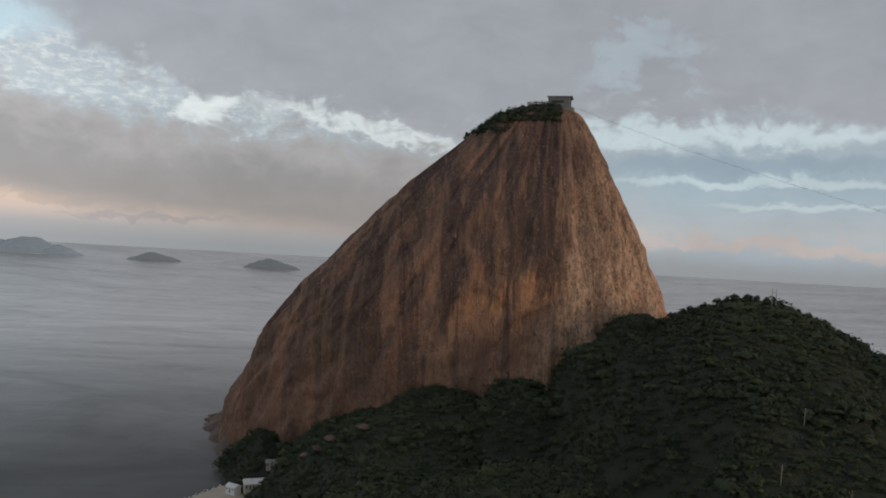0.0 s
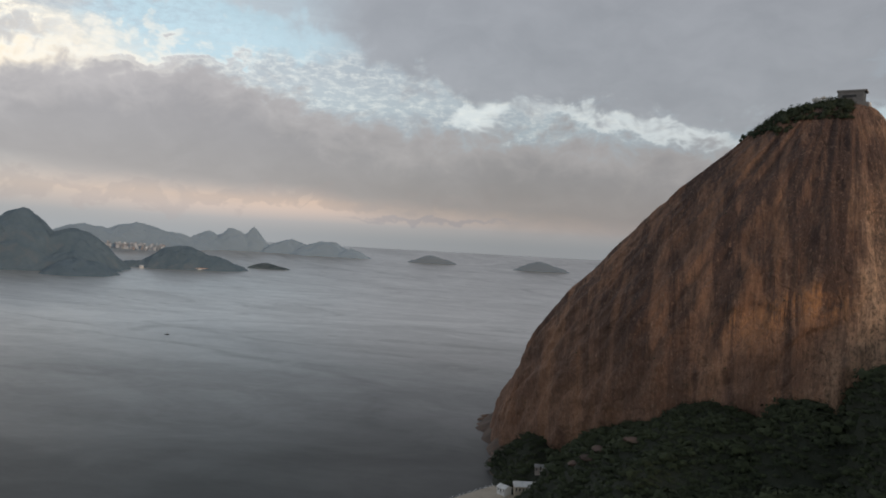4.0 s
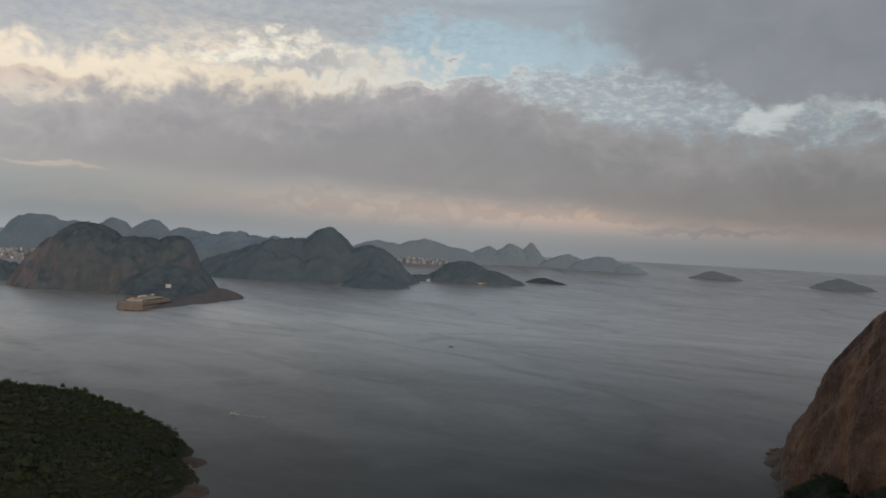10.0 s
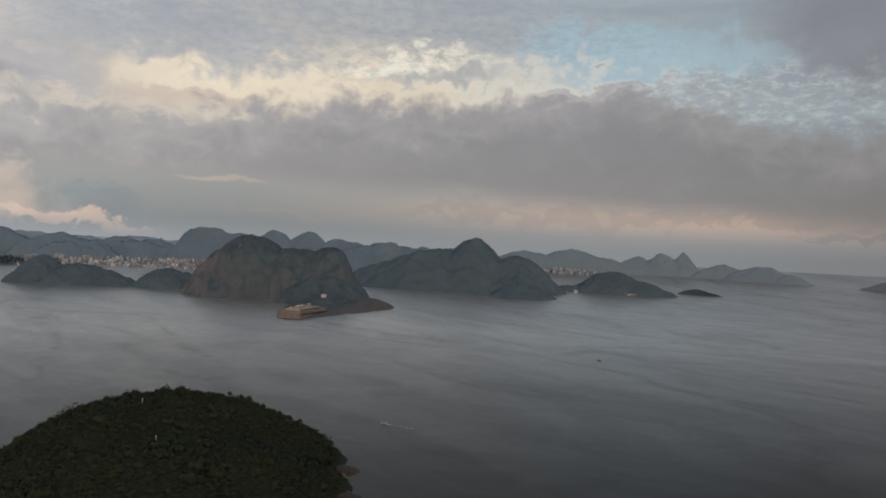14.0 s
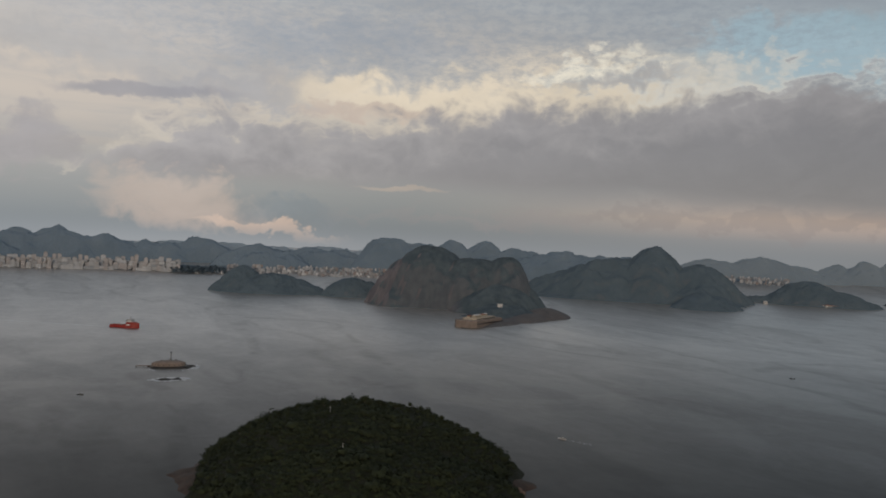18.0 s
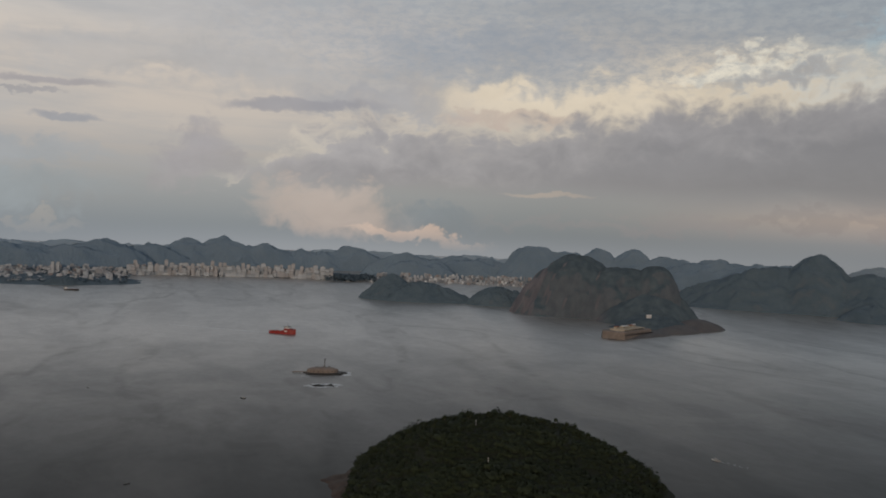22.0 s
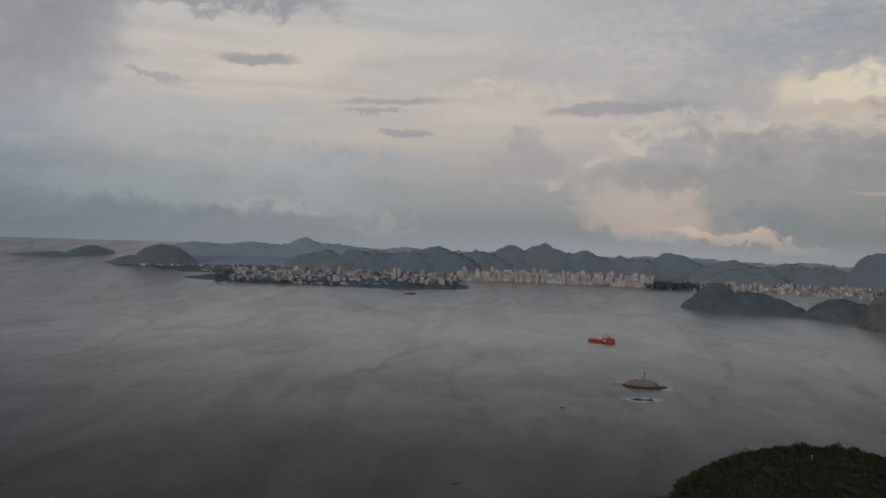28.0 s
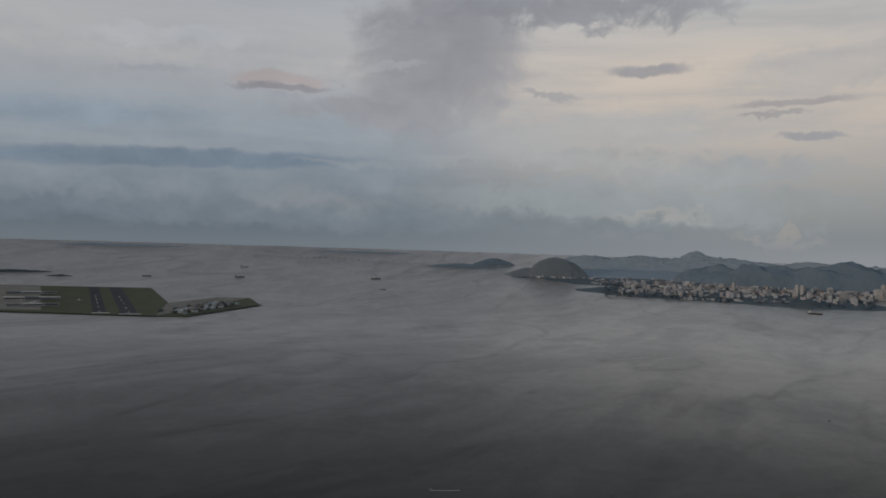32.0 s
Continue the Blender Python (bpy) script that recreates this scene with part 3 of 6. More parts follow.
# Thickest haze, painted as an even pale blue.
WOODS_HAZE = material("haze_tinted_far_woodland", m_forest((0.31, 0.41, 0.50), (0.36, 0.46, 0.55), 300.0, 0.02))


def m_cliff(N, ins, co):
    up = N.put("ShaderNodeSeparateXYZ", None, Vector=N.put("ShaderNodeNewGeometry").outputs["Normal"]).outputs[2]
    n = N.noise(N.scaled(co, 1, 1, 0.15), 0.03, 5.0, 0.6, 0.4)
    m = N.noise(co, 0.011, 4.0, 0.6)
    # the bare south-western wall of the peak
    west = N.put("ShaderNodeVectorMath", {"operation": "DOT_PRODUCT"}, i0=N.put("ShaderNodeNewGeometry").outputs["Normal"], i1=(-0.469, -0.883, 0.0)).outputs["Value"]
    wall = N.step(N.math("ADD", west, N.math("MULTIPLY", N.math("SUBTRACT", m, 0.5), 0.5)), 0.34, 0.50)
    across = N.put("ShaderNodeVectorMath", {"operation": "DOT_PRODUCT"}, i0=co, i1=(-0.469, -0.883, 0.0)).outputs["Value"]
    wall = N.math("MULTIPLY", wall, N.step(across, 10.0, 90.0))
    steep = N.step(N.math("ADD", up, N.math("MULTIPLY", N.math("SUBTRACT", m, 0.5), 0.7)), 0.46, 0.34)
    steep = N.math("MAXIMUM", N.math("MULTIPLY", steep, 0.35), wall)
    # Rock and wood greyed towards blue: distance haze put into both colours.
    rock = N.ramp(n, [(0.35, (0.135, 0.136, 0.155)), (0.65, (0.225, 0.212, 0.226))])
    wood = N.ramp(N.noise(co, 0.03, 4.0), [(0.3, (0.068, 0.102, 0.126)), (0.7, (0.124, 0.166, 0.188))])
    z = N.put("ShaderNodeSeparateXYZ", None, Vector=co).outputs[2]
    wash = N.step(N.math("ADD", z, N.math("MULTIPLY", m, 16.0)), 17.0, 11.0)
    N.link(N.mix(wash, N.mix(steep, wood, rock), (0.26, 0.225, 0.20, 1)), ins["Base Color"])
    ins["Roughness"].default_value = 0.9
    bump(N, ins, n, 0.8, 12.0)


CLIFF = material("haze_tinted_cliff", m_cliff)
BARE = plain("bare_headland_rock", (0.070, 0.072, 0.078), (0.15, 0.145, 0.145), 40.0)
SHORE = plain("wave_worn_shore_rock", (0.10, 0.062, 0.043), (0.30, 0.19, 0.13), 9.0)

# ---- sea ----
def make_sea():
    rad = np.concatenate([np.linspace(0, 2500, 26)[1:], 1 / np.linspace(1 / 2500, 1 / FAR, 26)[1:]])
    ang = np.linspace(0, 2 * np.pi, 241)[:-1]
    R, Aa = np.meshgrid(rad, ang, indexing="ij")
    co = np.stack([-R * np.sin(Aa), R * np.cos(Aa), 0 * R], -1).reshape(-1, 3)
    co = np.vstack([[(0, 0, 0)], co])
    pos, _ = eased(co)
    pos[0] = (0, 0, 0)
    n = len(ang)
    faces = [(0, 1 + j, 1 + (j + 1) % n) for j in range(n)]
    for i in range(len(rad) - 1):
        a, b = 1 + i * n, 1 + (i + 1) * n
        faces += [(a + j, b + j, b + (j + 1) % n, a + (j + 1) % n) for j in range(n)]
    me = mesh_from("water", pos, faces, SEA, True)
    # the eased part of the sheet takes the light like level water
    far = np.hypot(co[:, 0], co[:, 1])
    tilt = np.radians(np.clip(6.0 - np.degrees(np.arctan2(265.0, far)), 0.0, 6.0))
    out = co[:, :2] / np.maximum(far, 1.0)[:, None]
    me.normals_split_custom_set_from_vertices(np.column_stack([-out * np.sin(tilt)[:, None], np.cos(tilt)]).tolist())
    ob = new("water", me)
    tagged(ob, "dull grey rippled sea of a wide bay at dusk", "sea", kind="structure")


make_sea()

# ---- hills ----
def hill_height(x, y, bumps, rough, seed):
    """Rounded summits (x, y, height, half width, half depth, turn, shape) joined by their upper hull."""
    z = np.full(np.shape(x), -40.0)
    for bx, by, h, rx, ry, turn, shape in bumps:
        c, s = math.cos(radians(turn)), math.sin(radians(turn))
        u, v = (x - bx) * c + (y - by) * s, -(x - bx) * s + (y - by) * c
        d = np.sqrt((u / rx) ** 2 + (v / ry) ** 2)
        d = d * (1 + 0.10 * fbm(x, y, max(rx, ry) * 0.9, 3, seed))
        b = h * (1 - d ** shape)
        z = np.maximum(z, b)
    z = z + rough * fbm(x, y, 12 * rough + 60, 4, seed + 3) * np.clip(z / 30 + 0.4, 0.15, 1)
    if rough >= 5:
        # spurs and gullies down the slopes
        high = max(b[2] for b in bumps)
        ridge = 1 - np.abs(fbm(x, y, 22 * rough + 110, 4, seed + 7)) * 2.2
        z = z + 1.5 * rough * (ridge - 0.35) * np.clip(4 * z / high * (1.08 - z / high), 0, 1)
    return z


HEADLANDS = []


def hill(name, bumps, mat, label, category="hill", rough=6.0, step=None, seed=1.0, kind=""):
    b = np.array([q[:5] for q in bumps])
    m = np.maximum(b[:, 3], b[:, 4]) * 1.15
    x0, x1, y0, y1 = (b[:, 0] - m).min(), (b[:, 0] + m).max(), (b[:, 1] - m).min(), (b[:, 1] + m).max()
    step = step or max(x1 - x0, y1 - y0) / 170
    X, Y = np.meshgrid(np.arange(x0, x1 + step, step), np.arange(y0, y1 + step, step), indexing="ij")
    Z = hill_height(X, Y, bumps, rough, seed)
    ny = X.shape[1]
    keep = Z > -6
    quad = keep[:-1, :-1] | keep[1:, :-1] | keep[1:, 1:] | keep[:-1, 1:]
    I, J = np.nonzero(quad)
    faces = np.stack([I * ny + J, (I + 1) * ny + J, (I + 1) * ny + J + 1, I * ny + J + 1], 1)
    used, inv = np.unique(faces, return_inverse=True)
    co = np.stack([X, Y, Z.clip(-9)], -1).reshape(-1, 3)[used]
    pos, _ = eased(co)
    base = pos[:, :2].mean(0)
    pos[:, :2] -= base
    ob = new(name, mesh_from(name, pos, inv.reshape(-1, 4), mat, True))
    ob.location = (*base, 0)
    if mat in (WOODS, WOODS_MID, CLIFF) and kind == "":
        HEADLANDS.append((ob, bumps, rough, seed, 900, 11.0, mat))
    return tagged(ob, label, category, kind=kind)


def pk(yaw, far, h, rx, ry=None, turn=None, shape=1.6):
    """A summit by bearing and distance; rx across the view, ry along it."""
    p = at(yaw, far)
    return (p[0], p[1], h, rx, ry or rx, yaw if turn is None else turn, shape)


# ---- the great granite dome ----
DOME_Z = (0, 25, 90, 176, 221, 267, 300, 330, 361, 382, 392)
DOME_LX = (-254, -244, -210, -161, -113, -76, -42, -6, 27, 53, 90)
DOME_LY = (1050, 1038, 1003, 945, 922, 906, 896, 890, 880, 868, 856)
DOME_RX = (300, 292, 265, 230, 214, 196, 180, 166, 150, 138, 126)
DOME_RY = (780, 785, 800, 818, 824, 828, 831, 834, 837, 839, 841)
DOME_B = (150, 160, 166, 150, 132, 112, 96, 78, 56, 36, 14)


def dome_ring(z):
    s = np.array([z]) if z > 372 else z + np.linspace(-1, 1, 7) * min(34.0, 372 - z)
    f = lambda table: float(np.interp(s, DOME_Z, table).mean())
    L, R = np.array([f(DOME_LX), f(DOME_LY)]), np.array([f(DOME_RX), f(DOME_RY)])
    return (L + R) / 2, (R - L) / 2, f(DOME_B)


def dome_points(n=420, m=210):
    zs = np.concatenate([np.linspace(-8, 385, m - 12), 385 + 8 * np.sin(np.linspace(0, 1, 13)[1:] * np.pi / 2)])
    th = np.linspace(0, 2 * np.pi, n + 1)[:-1]
    out = np.zeros((m, n, 3))
    for i, z in enumerate(zs):
        c, a, b = dome_ring(max(z, 0))
        side = np.array([-a[1], a[0]]) / np.linalg.norm(a)
        ct, st = np.cos(th), np.sin(th)
        ct, st = np.sign(ct) * np.abs(ct) ** 0.9, np.sign(st) * np.abs(st) ** 0.9
        shrink = 1.0 if z < 385 else math.sqrt(max(0.0, 1 - ((z - 385) / 8.2) ** 2))
        p = c[None] + (a[None] * ct[:, None] + side[None] * (b * st)[:, None]) * shrink
        arc = th * 220.0
        flute = 4.0 * fbm(arc, np.full(n, z * 0.16), 34, 4, 2.0) + 2.2 * fbm(arc, np.full(n, z), 75, 4, 4.0)
        flute = flute + 1.1 * fbm(arc, np.full(n, z * 0.08), 13, 3, 6.0) + 0.9 * fbm(arc, np.full(n, z), 22, 3, 8.0)
        flute = flute * np.interp(z, (-8, 60, 330, 392), (1.3, 1.5, 1.0, 0.4))
        # a sagging ledge line with hollows under it on the bay side
        line = 176 + 46 * np.clip((p[:, 0] + 10) / 90, -0.5, 1.1) + 8 * np.sin(p[:, 0] / 13.0)
        under = line - z
        hollow = np.clip(under / 14.0, 0, 1) * np.exp(-np.clip(under, 0, None) / 24.0) * np.exp(-((p[:, 0] - 48) / 56.0) ** 4) * (st < 0)
        # a slab edge that runs up to the right below it
        slab = 150 + 0.78 * (p[:, 0] - 40) + 5 * np.sin(p[:, 0] / 9.0) - z
        slab = np.clip(slab / 3.0, 0, 1) * np.exp(-np.clip(slab, 0, None) / 14.0) * np.exp(-((p[:, 0] - 78) / 40.0) ** 4) * (st < 0)
        flute = flute - 8.0 * hollow - 5.0 * slab
        out_dir = (p - c) / (np.linalg.norm(p - c, axis=1)[:, None] + 1e-6)
        p = p + out_dir * flute[:, None]
        out[i, :, :2], out[i, :, 2] = p, z
    return out


def make_dome():
    P = dome_points()
    m, n, _ = P.shape
    faces = [(i * n + j, i * n + (j + 1) % n, (i + 1) * n + (j + 1) % n, (i + 1) * n + j) for i in range(m - 1) for j in range(n)]
    faces.append(tuple((m - 1) * n + j for j in range(n)))
    co = P.reshape(-1, 3)
    base = np.array((60.0, 860.0, 0.0))
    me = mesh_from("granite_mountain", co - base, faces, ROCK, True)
    ob = new("granite_mountain", me)
    ob.location = base
    tagged(ob, "towering bare granite dome with dark vertical water streaks", "mountain")


make_dome()

# wooded hill beside the dome and low wooded ground at its foot
URCA = [
    (255, 668, 203, 220, 270, 0, 2.0), (178, 705, 186, 100, 200, 0, 2.0), (45, 775, 106, 205, 240, 0, 2.4), (-72, 800, 62, 91, 150, 0, 2.0),
    (135, 690, 163, 72, 130, 0, 2.0), (75, 700, 124, 92, 130, 0, 2.0), (10, 722, 110, 120, 150, 0, 2.0), (-66, 748, 74, 100, 100, 0, 2.0), (-75, 905, 42, 110, 120, 0, 2.0), (-128, 880, 44, 66, 75, 0, 2.0), (-172, 850, 38, 46, 70, 0, 2.0), (-138, 846, 36, 54, 66, 0, 2.0), (-160, 800, 22, 46, 50, 0, 2.0), (130, 570, 84, 300, 240, 0, 1.8), (430, 530, 204, 112, 120, 0, 2.0), (300, 480, 70, 300, 260, 0, 1.8),
]
URCA_ROUGH, URCA_SEED = 4.0, 2.0
hill("wooded_hill", URCA, SOIL, "steep hill under dark evergreen forest beside the granite dome", rough=URCA_ROUGH, step=7.0, seed=URCA_SEED)
LEDGE = plain("tan_ledge_rock", (0.040, 0.028, 0.022), (0.135, 0.086, 0.060), 11.0)
hill("shore_ledge", [(-258, 1062, 20, 36, 80, 0, 2.0), (-242, 1010, 18, 30, 76, 0, 2.0), (-224, 950, 16, 26, 70, 0, 2.0), (-210, 895, 12, 22, 60, 0, 2.0), (-198, 850, 9, 22, 52, 0, 2.0), (-186, 815, 6, 16, 34, 0, 2.0)], LEDGE, "sloping ledge of tan wave-worn rock at the dome's foot", "rock", 3.0, step=3.0, seed=27.0)
CAPE = [(*at(67.9, 897)[:2], 82, 188, 165, 67.9, 2.4), (*at(67.4, 800)[:2], 62, 165, 140, 67.4, 2.2)]
CAPE_ROUGH, CAPE_SEED = 2.5, 5.0
hill("cape_ledge", [(b[0], b[1], 9, b[3] + 3, b[4] + 3, b[5], 9.0) for b in CAPE], LEDGE, "ragged ledge of reddish rock round the cape", "rock", 2.5, step=4.0, seed=28.0)
hill("wooded_cape", CAPE, SOIL, "rounded wooded cape with a rocky shore", rough=CAPE_ROUGH, step=5.0, seed=CAPE_SEED)

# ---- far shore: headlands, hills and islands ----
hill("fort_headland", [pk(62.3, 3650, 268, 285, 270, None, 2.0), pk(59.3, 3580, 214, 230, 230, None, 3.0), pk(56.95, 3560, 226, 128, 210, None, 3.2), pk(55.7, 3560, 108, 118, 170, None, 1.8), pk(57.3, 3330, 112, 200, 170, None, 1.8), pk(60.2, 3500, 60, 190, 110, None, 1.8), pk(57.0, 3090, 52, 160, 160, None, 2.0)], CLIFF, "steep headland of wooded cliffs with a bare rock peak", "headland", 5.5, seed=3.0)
hill("fort_point", [(-2420, 1585, 12, 300, 58, 120, 4.0), (-2570, 1860, 40, 150, 90, 120, 2.0), (-2480, 1720, 26, 160, 66, 120, 2.2)], BARE, "low bare rock point in front of the headland", "rock", 2.0, step=9.0, seed=21.0)
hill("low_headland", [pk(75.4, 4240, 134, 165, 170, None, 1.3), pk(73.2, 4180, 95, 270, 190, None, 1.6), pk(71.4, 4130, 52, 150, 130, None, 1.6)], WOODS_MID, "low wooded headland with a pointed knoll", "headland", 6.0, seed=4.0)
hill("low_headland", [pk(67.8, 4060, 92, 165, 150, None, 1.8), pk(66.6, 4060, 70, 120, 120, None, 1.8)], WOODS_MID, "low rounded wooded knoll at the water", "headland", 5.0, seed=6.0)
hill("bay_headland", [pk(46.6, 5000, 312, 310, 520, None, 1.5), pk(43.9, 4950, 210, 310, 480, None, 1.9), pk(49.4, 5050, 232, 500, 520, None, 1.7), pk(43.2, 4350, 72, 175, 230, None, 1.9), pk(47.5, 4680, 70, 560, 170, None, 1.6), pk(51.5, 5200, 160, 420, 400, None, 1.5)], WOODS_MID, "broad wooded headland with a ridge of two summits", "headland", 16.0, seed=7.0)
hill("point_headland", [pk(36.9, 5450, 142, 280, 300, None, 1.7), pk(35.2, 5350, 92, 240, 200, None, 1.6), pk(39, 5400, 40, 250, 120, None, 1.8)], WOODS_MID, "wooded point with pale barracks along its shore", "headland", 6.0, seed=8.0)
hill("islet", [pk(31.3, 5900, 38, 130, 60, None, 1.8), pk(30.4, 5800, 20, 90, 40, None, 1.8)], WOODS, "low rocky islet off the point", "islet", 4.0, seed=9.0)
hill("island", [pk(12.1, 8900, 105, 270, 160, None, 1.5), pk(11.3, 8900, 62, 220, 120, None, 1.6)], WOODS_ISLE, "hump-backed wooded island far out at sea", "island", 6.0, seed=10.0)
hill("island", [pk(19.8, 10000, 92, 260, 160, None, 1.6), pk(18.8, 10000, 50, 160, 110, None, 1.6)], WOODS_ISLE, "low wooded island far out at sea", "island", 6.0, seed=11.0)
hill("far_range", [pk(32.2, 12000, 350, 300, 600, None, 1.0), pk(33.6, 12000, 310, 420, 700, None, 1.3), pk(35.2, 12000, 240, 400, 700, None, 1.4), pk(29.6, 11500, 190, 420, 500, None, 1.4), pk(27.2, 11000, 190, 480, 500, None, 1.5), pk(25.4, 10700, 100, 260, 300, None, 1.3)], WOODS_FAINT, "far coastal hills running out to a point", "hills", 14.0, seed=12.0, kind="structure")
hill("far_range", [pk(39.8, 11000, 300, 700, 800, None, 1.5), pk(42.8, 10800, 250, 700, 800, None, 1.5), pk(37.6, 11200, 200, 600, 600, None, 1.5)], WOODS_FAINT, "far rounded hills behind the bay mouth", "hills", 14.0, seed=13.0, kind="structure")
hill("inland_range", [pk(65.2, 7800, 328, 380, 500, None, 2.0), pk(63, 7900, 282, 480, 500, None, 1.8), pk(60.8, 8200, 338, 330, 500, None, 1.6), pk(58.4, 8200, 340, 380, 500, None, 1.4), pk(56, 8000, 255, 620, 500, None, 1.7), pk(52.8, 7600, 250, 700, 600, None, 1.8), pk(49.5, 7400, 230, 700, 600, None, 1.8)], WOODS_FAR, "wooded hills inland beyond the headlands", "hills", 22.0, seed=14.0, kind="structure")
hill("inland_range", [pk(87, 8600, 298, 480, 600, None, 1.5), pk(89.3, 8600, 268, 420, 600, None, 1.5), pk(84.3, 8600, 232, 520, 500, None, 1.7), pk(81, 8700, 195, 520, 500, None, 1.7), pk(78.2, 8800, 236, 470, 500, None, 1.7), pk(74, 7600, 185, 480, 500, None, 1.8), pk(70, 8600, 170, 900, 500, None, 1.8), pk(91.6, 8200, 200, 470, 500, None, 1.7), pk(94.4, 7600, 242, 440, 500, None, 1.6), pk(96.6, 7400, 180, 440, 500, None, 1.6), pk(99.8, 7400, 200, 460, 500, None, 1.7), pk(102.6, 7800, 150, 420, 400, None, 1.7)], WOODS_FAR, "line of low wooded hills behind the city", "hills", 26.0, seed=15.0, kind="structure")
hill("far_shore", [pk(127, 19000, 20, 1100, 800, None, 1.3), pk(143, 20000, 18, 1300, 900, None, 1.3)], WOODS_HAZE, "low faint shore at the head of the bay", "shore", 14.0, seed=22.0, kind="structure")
hill("low_island", [pk(150, 6400, 15, 310, 90, None, 2.0), pk(146.9, 5860, 8, 80, 40, None, 2.0)], WOODS, "low flat dark island behind the airfield", "island", 3.0, seed=23.0)
hill("city_ground", [pk(103, 5700, 22, 900, 700, None, 3.0), pk(97.5, 5300, 20, 500, 500, None, 3.0), pk(92, 6900, 20, 900, 560, None, 3.0), pk(84, 7000, 18, 900, 620, None, 3.0), pk(109, 5550, 10, 300, 200, None, 2.0), pk(107.5, 7200, 14, 800, 900, None, 3.0), pk(113.3, 7450, 8, 420, 200, None, 2.5)], WOODS_MID, "low city shore with trees between the blocks", "shore", 3.0, seed=16.0, kind="structure")
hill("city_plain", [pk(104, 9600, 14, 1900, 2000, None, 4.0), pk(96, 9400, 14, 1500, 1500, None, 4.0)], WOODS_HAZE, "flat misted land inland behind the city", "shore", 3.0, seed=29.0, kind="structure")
hill("dark_point", [pk(97, 4920, 42, 130, 120, None, 1.7)], WOODS_MID, "small dark wooded point before the city", "headland", 4.0, seed=17.0)
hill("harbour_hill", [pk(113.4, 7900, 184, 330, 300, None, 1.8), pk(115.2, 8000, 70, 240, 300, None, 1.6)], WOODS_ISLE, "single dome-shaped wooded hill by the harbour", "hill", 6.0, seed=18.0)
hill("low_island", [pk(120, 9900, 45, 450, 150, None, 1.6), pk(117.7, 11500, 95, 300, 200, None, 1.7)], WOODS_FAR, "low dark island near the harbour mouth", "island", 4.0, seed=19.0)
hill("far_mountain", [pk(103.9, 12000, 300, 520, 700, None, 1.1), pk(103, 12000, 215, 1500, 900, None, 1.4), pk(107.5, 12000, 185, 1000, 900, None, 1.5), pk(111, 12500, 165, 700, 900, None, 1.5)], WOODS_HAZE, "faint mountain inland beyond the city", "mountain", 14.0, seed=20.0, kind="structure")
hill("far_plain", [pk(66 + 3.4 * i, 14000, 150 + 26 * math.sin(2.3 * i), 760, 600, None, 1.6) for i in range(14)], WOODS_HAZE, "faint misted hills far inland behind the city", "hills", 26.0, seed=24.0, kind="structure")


# ---- helpers for things ----
def thing(name, m, label, category, group="", kind=""):
    ob = new(name)
    ob.empty_display_size = 1.0
    ob.matrix_world = m
    return tagged(ob, label, category, group, kind)


def part(name, data, mat, parent, label=""):
    """Links a bmesh or mesh as one part under a thing or a part."""
    if isinstance(data, bmesh.types.BMesh):
        me = bpy.data.meshes.new(name)
        data.to_mesh(me)
        data.free()
        me.materials.append(mat)
    else:
        me = data
    ob = new(name, me)
    ob.parent = parent
    return tagged(ob, label)


def box(x0, x1, y0, y1, z0, z1, bevel=0.0, bm=None):
    bm = bm or bmesh.new()
    r = bmesh.ops.create_cube(bm, size=1.0)["verts"]
    bmesh.ops.scale(bm, vec=(x1 - x0, y1 - y0, z1 - z0), verts=r)
    bmesh.ops.translate(bm, vec=((x0 + x1) / 2, (y0 + y1) / 2, (z0 + z1) / 2), verts=r)
    if bevel:
        bmesh.ops.bevel(bm, geom=list({e for v in r for e in v.link_edges}), offset=bevel, segments=1, affect="EDGES")
    return bm


def tube(x, y, z0, z1, r0, r1=None, sides=10, bm=None):
    bm = bm or bmesh.new()
    r = bmesh.ops.create_cone(bm, cap_ends=True, segments=sides, radius1=r0, radius2=r0 if r1 is None else r1, depth=z1 - z0)["verts"]
    bmesh.ops.translate(bm, vec=(x, y, (z0 + z1) / 2), verts=r)
    return bm


def rod(p, q, r, sides=6, bm=None):
    bm = bm or bmesh.new()
    p, q = Vector(p), Vector(q)
    v = bmesh.ops.create_cone(bm, cap_ends=True, segments=sides, radius1=r, radius2=r * 0.7, depth=(q - p).length)["verts"]
    m = Matrix.Translation((p + q) / 2) @ (q - p).to_track_quat("Z", "Y").to_matrix().to_4x4()
    bmesh.ops.transform(bm, matrix=m, verts=v)
    return bm


def gable(x0, x1, y0, y1, z0, z1, bm=None):
    """A pitched roof, ridge along x, with overhanging eaves."""
    bm = bm or bmesh.new()
    m = (y0 + y1) / 2
    v = [bm.verts.new(c) for c in ((x0, y0, z0), (x1, y0, z0), (x1, y1, z0), (x0, y1, z0), (x0, m, z1), (x1, m, z1))]
    for f in ((0, 1, 5, 4), (2, 3, 4, 5), (0, 4, 3), (1, 2, 5), (3, 2, 1, 0)):
        bm.faces.new([v[i] for i in f])
    return bm


def loft(rings, closed=True):
    """A skin over rings of equal length; ends are capped."""
    bm = bmesh.new()
    vs = [[bm.verts.new(p) for p in r] for r in rings]
    n = len(vs[0])
    for a, b in zip(vs, vs[1:]):
        for j in range(n):
            bm.faces.new((a[j], a[(j + 1) % n], b[(j + 1) % n], b[j]))
    if closed:
        bm.faces.new(vs[0][::-1]), bm.faces.new(vs[-1])
    bmesh.ops.recalc_face_normals(bm, faces=bm.faces)
    return bm


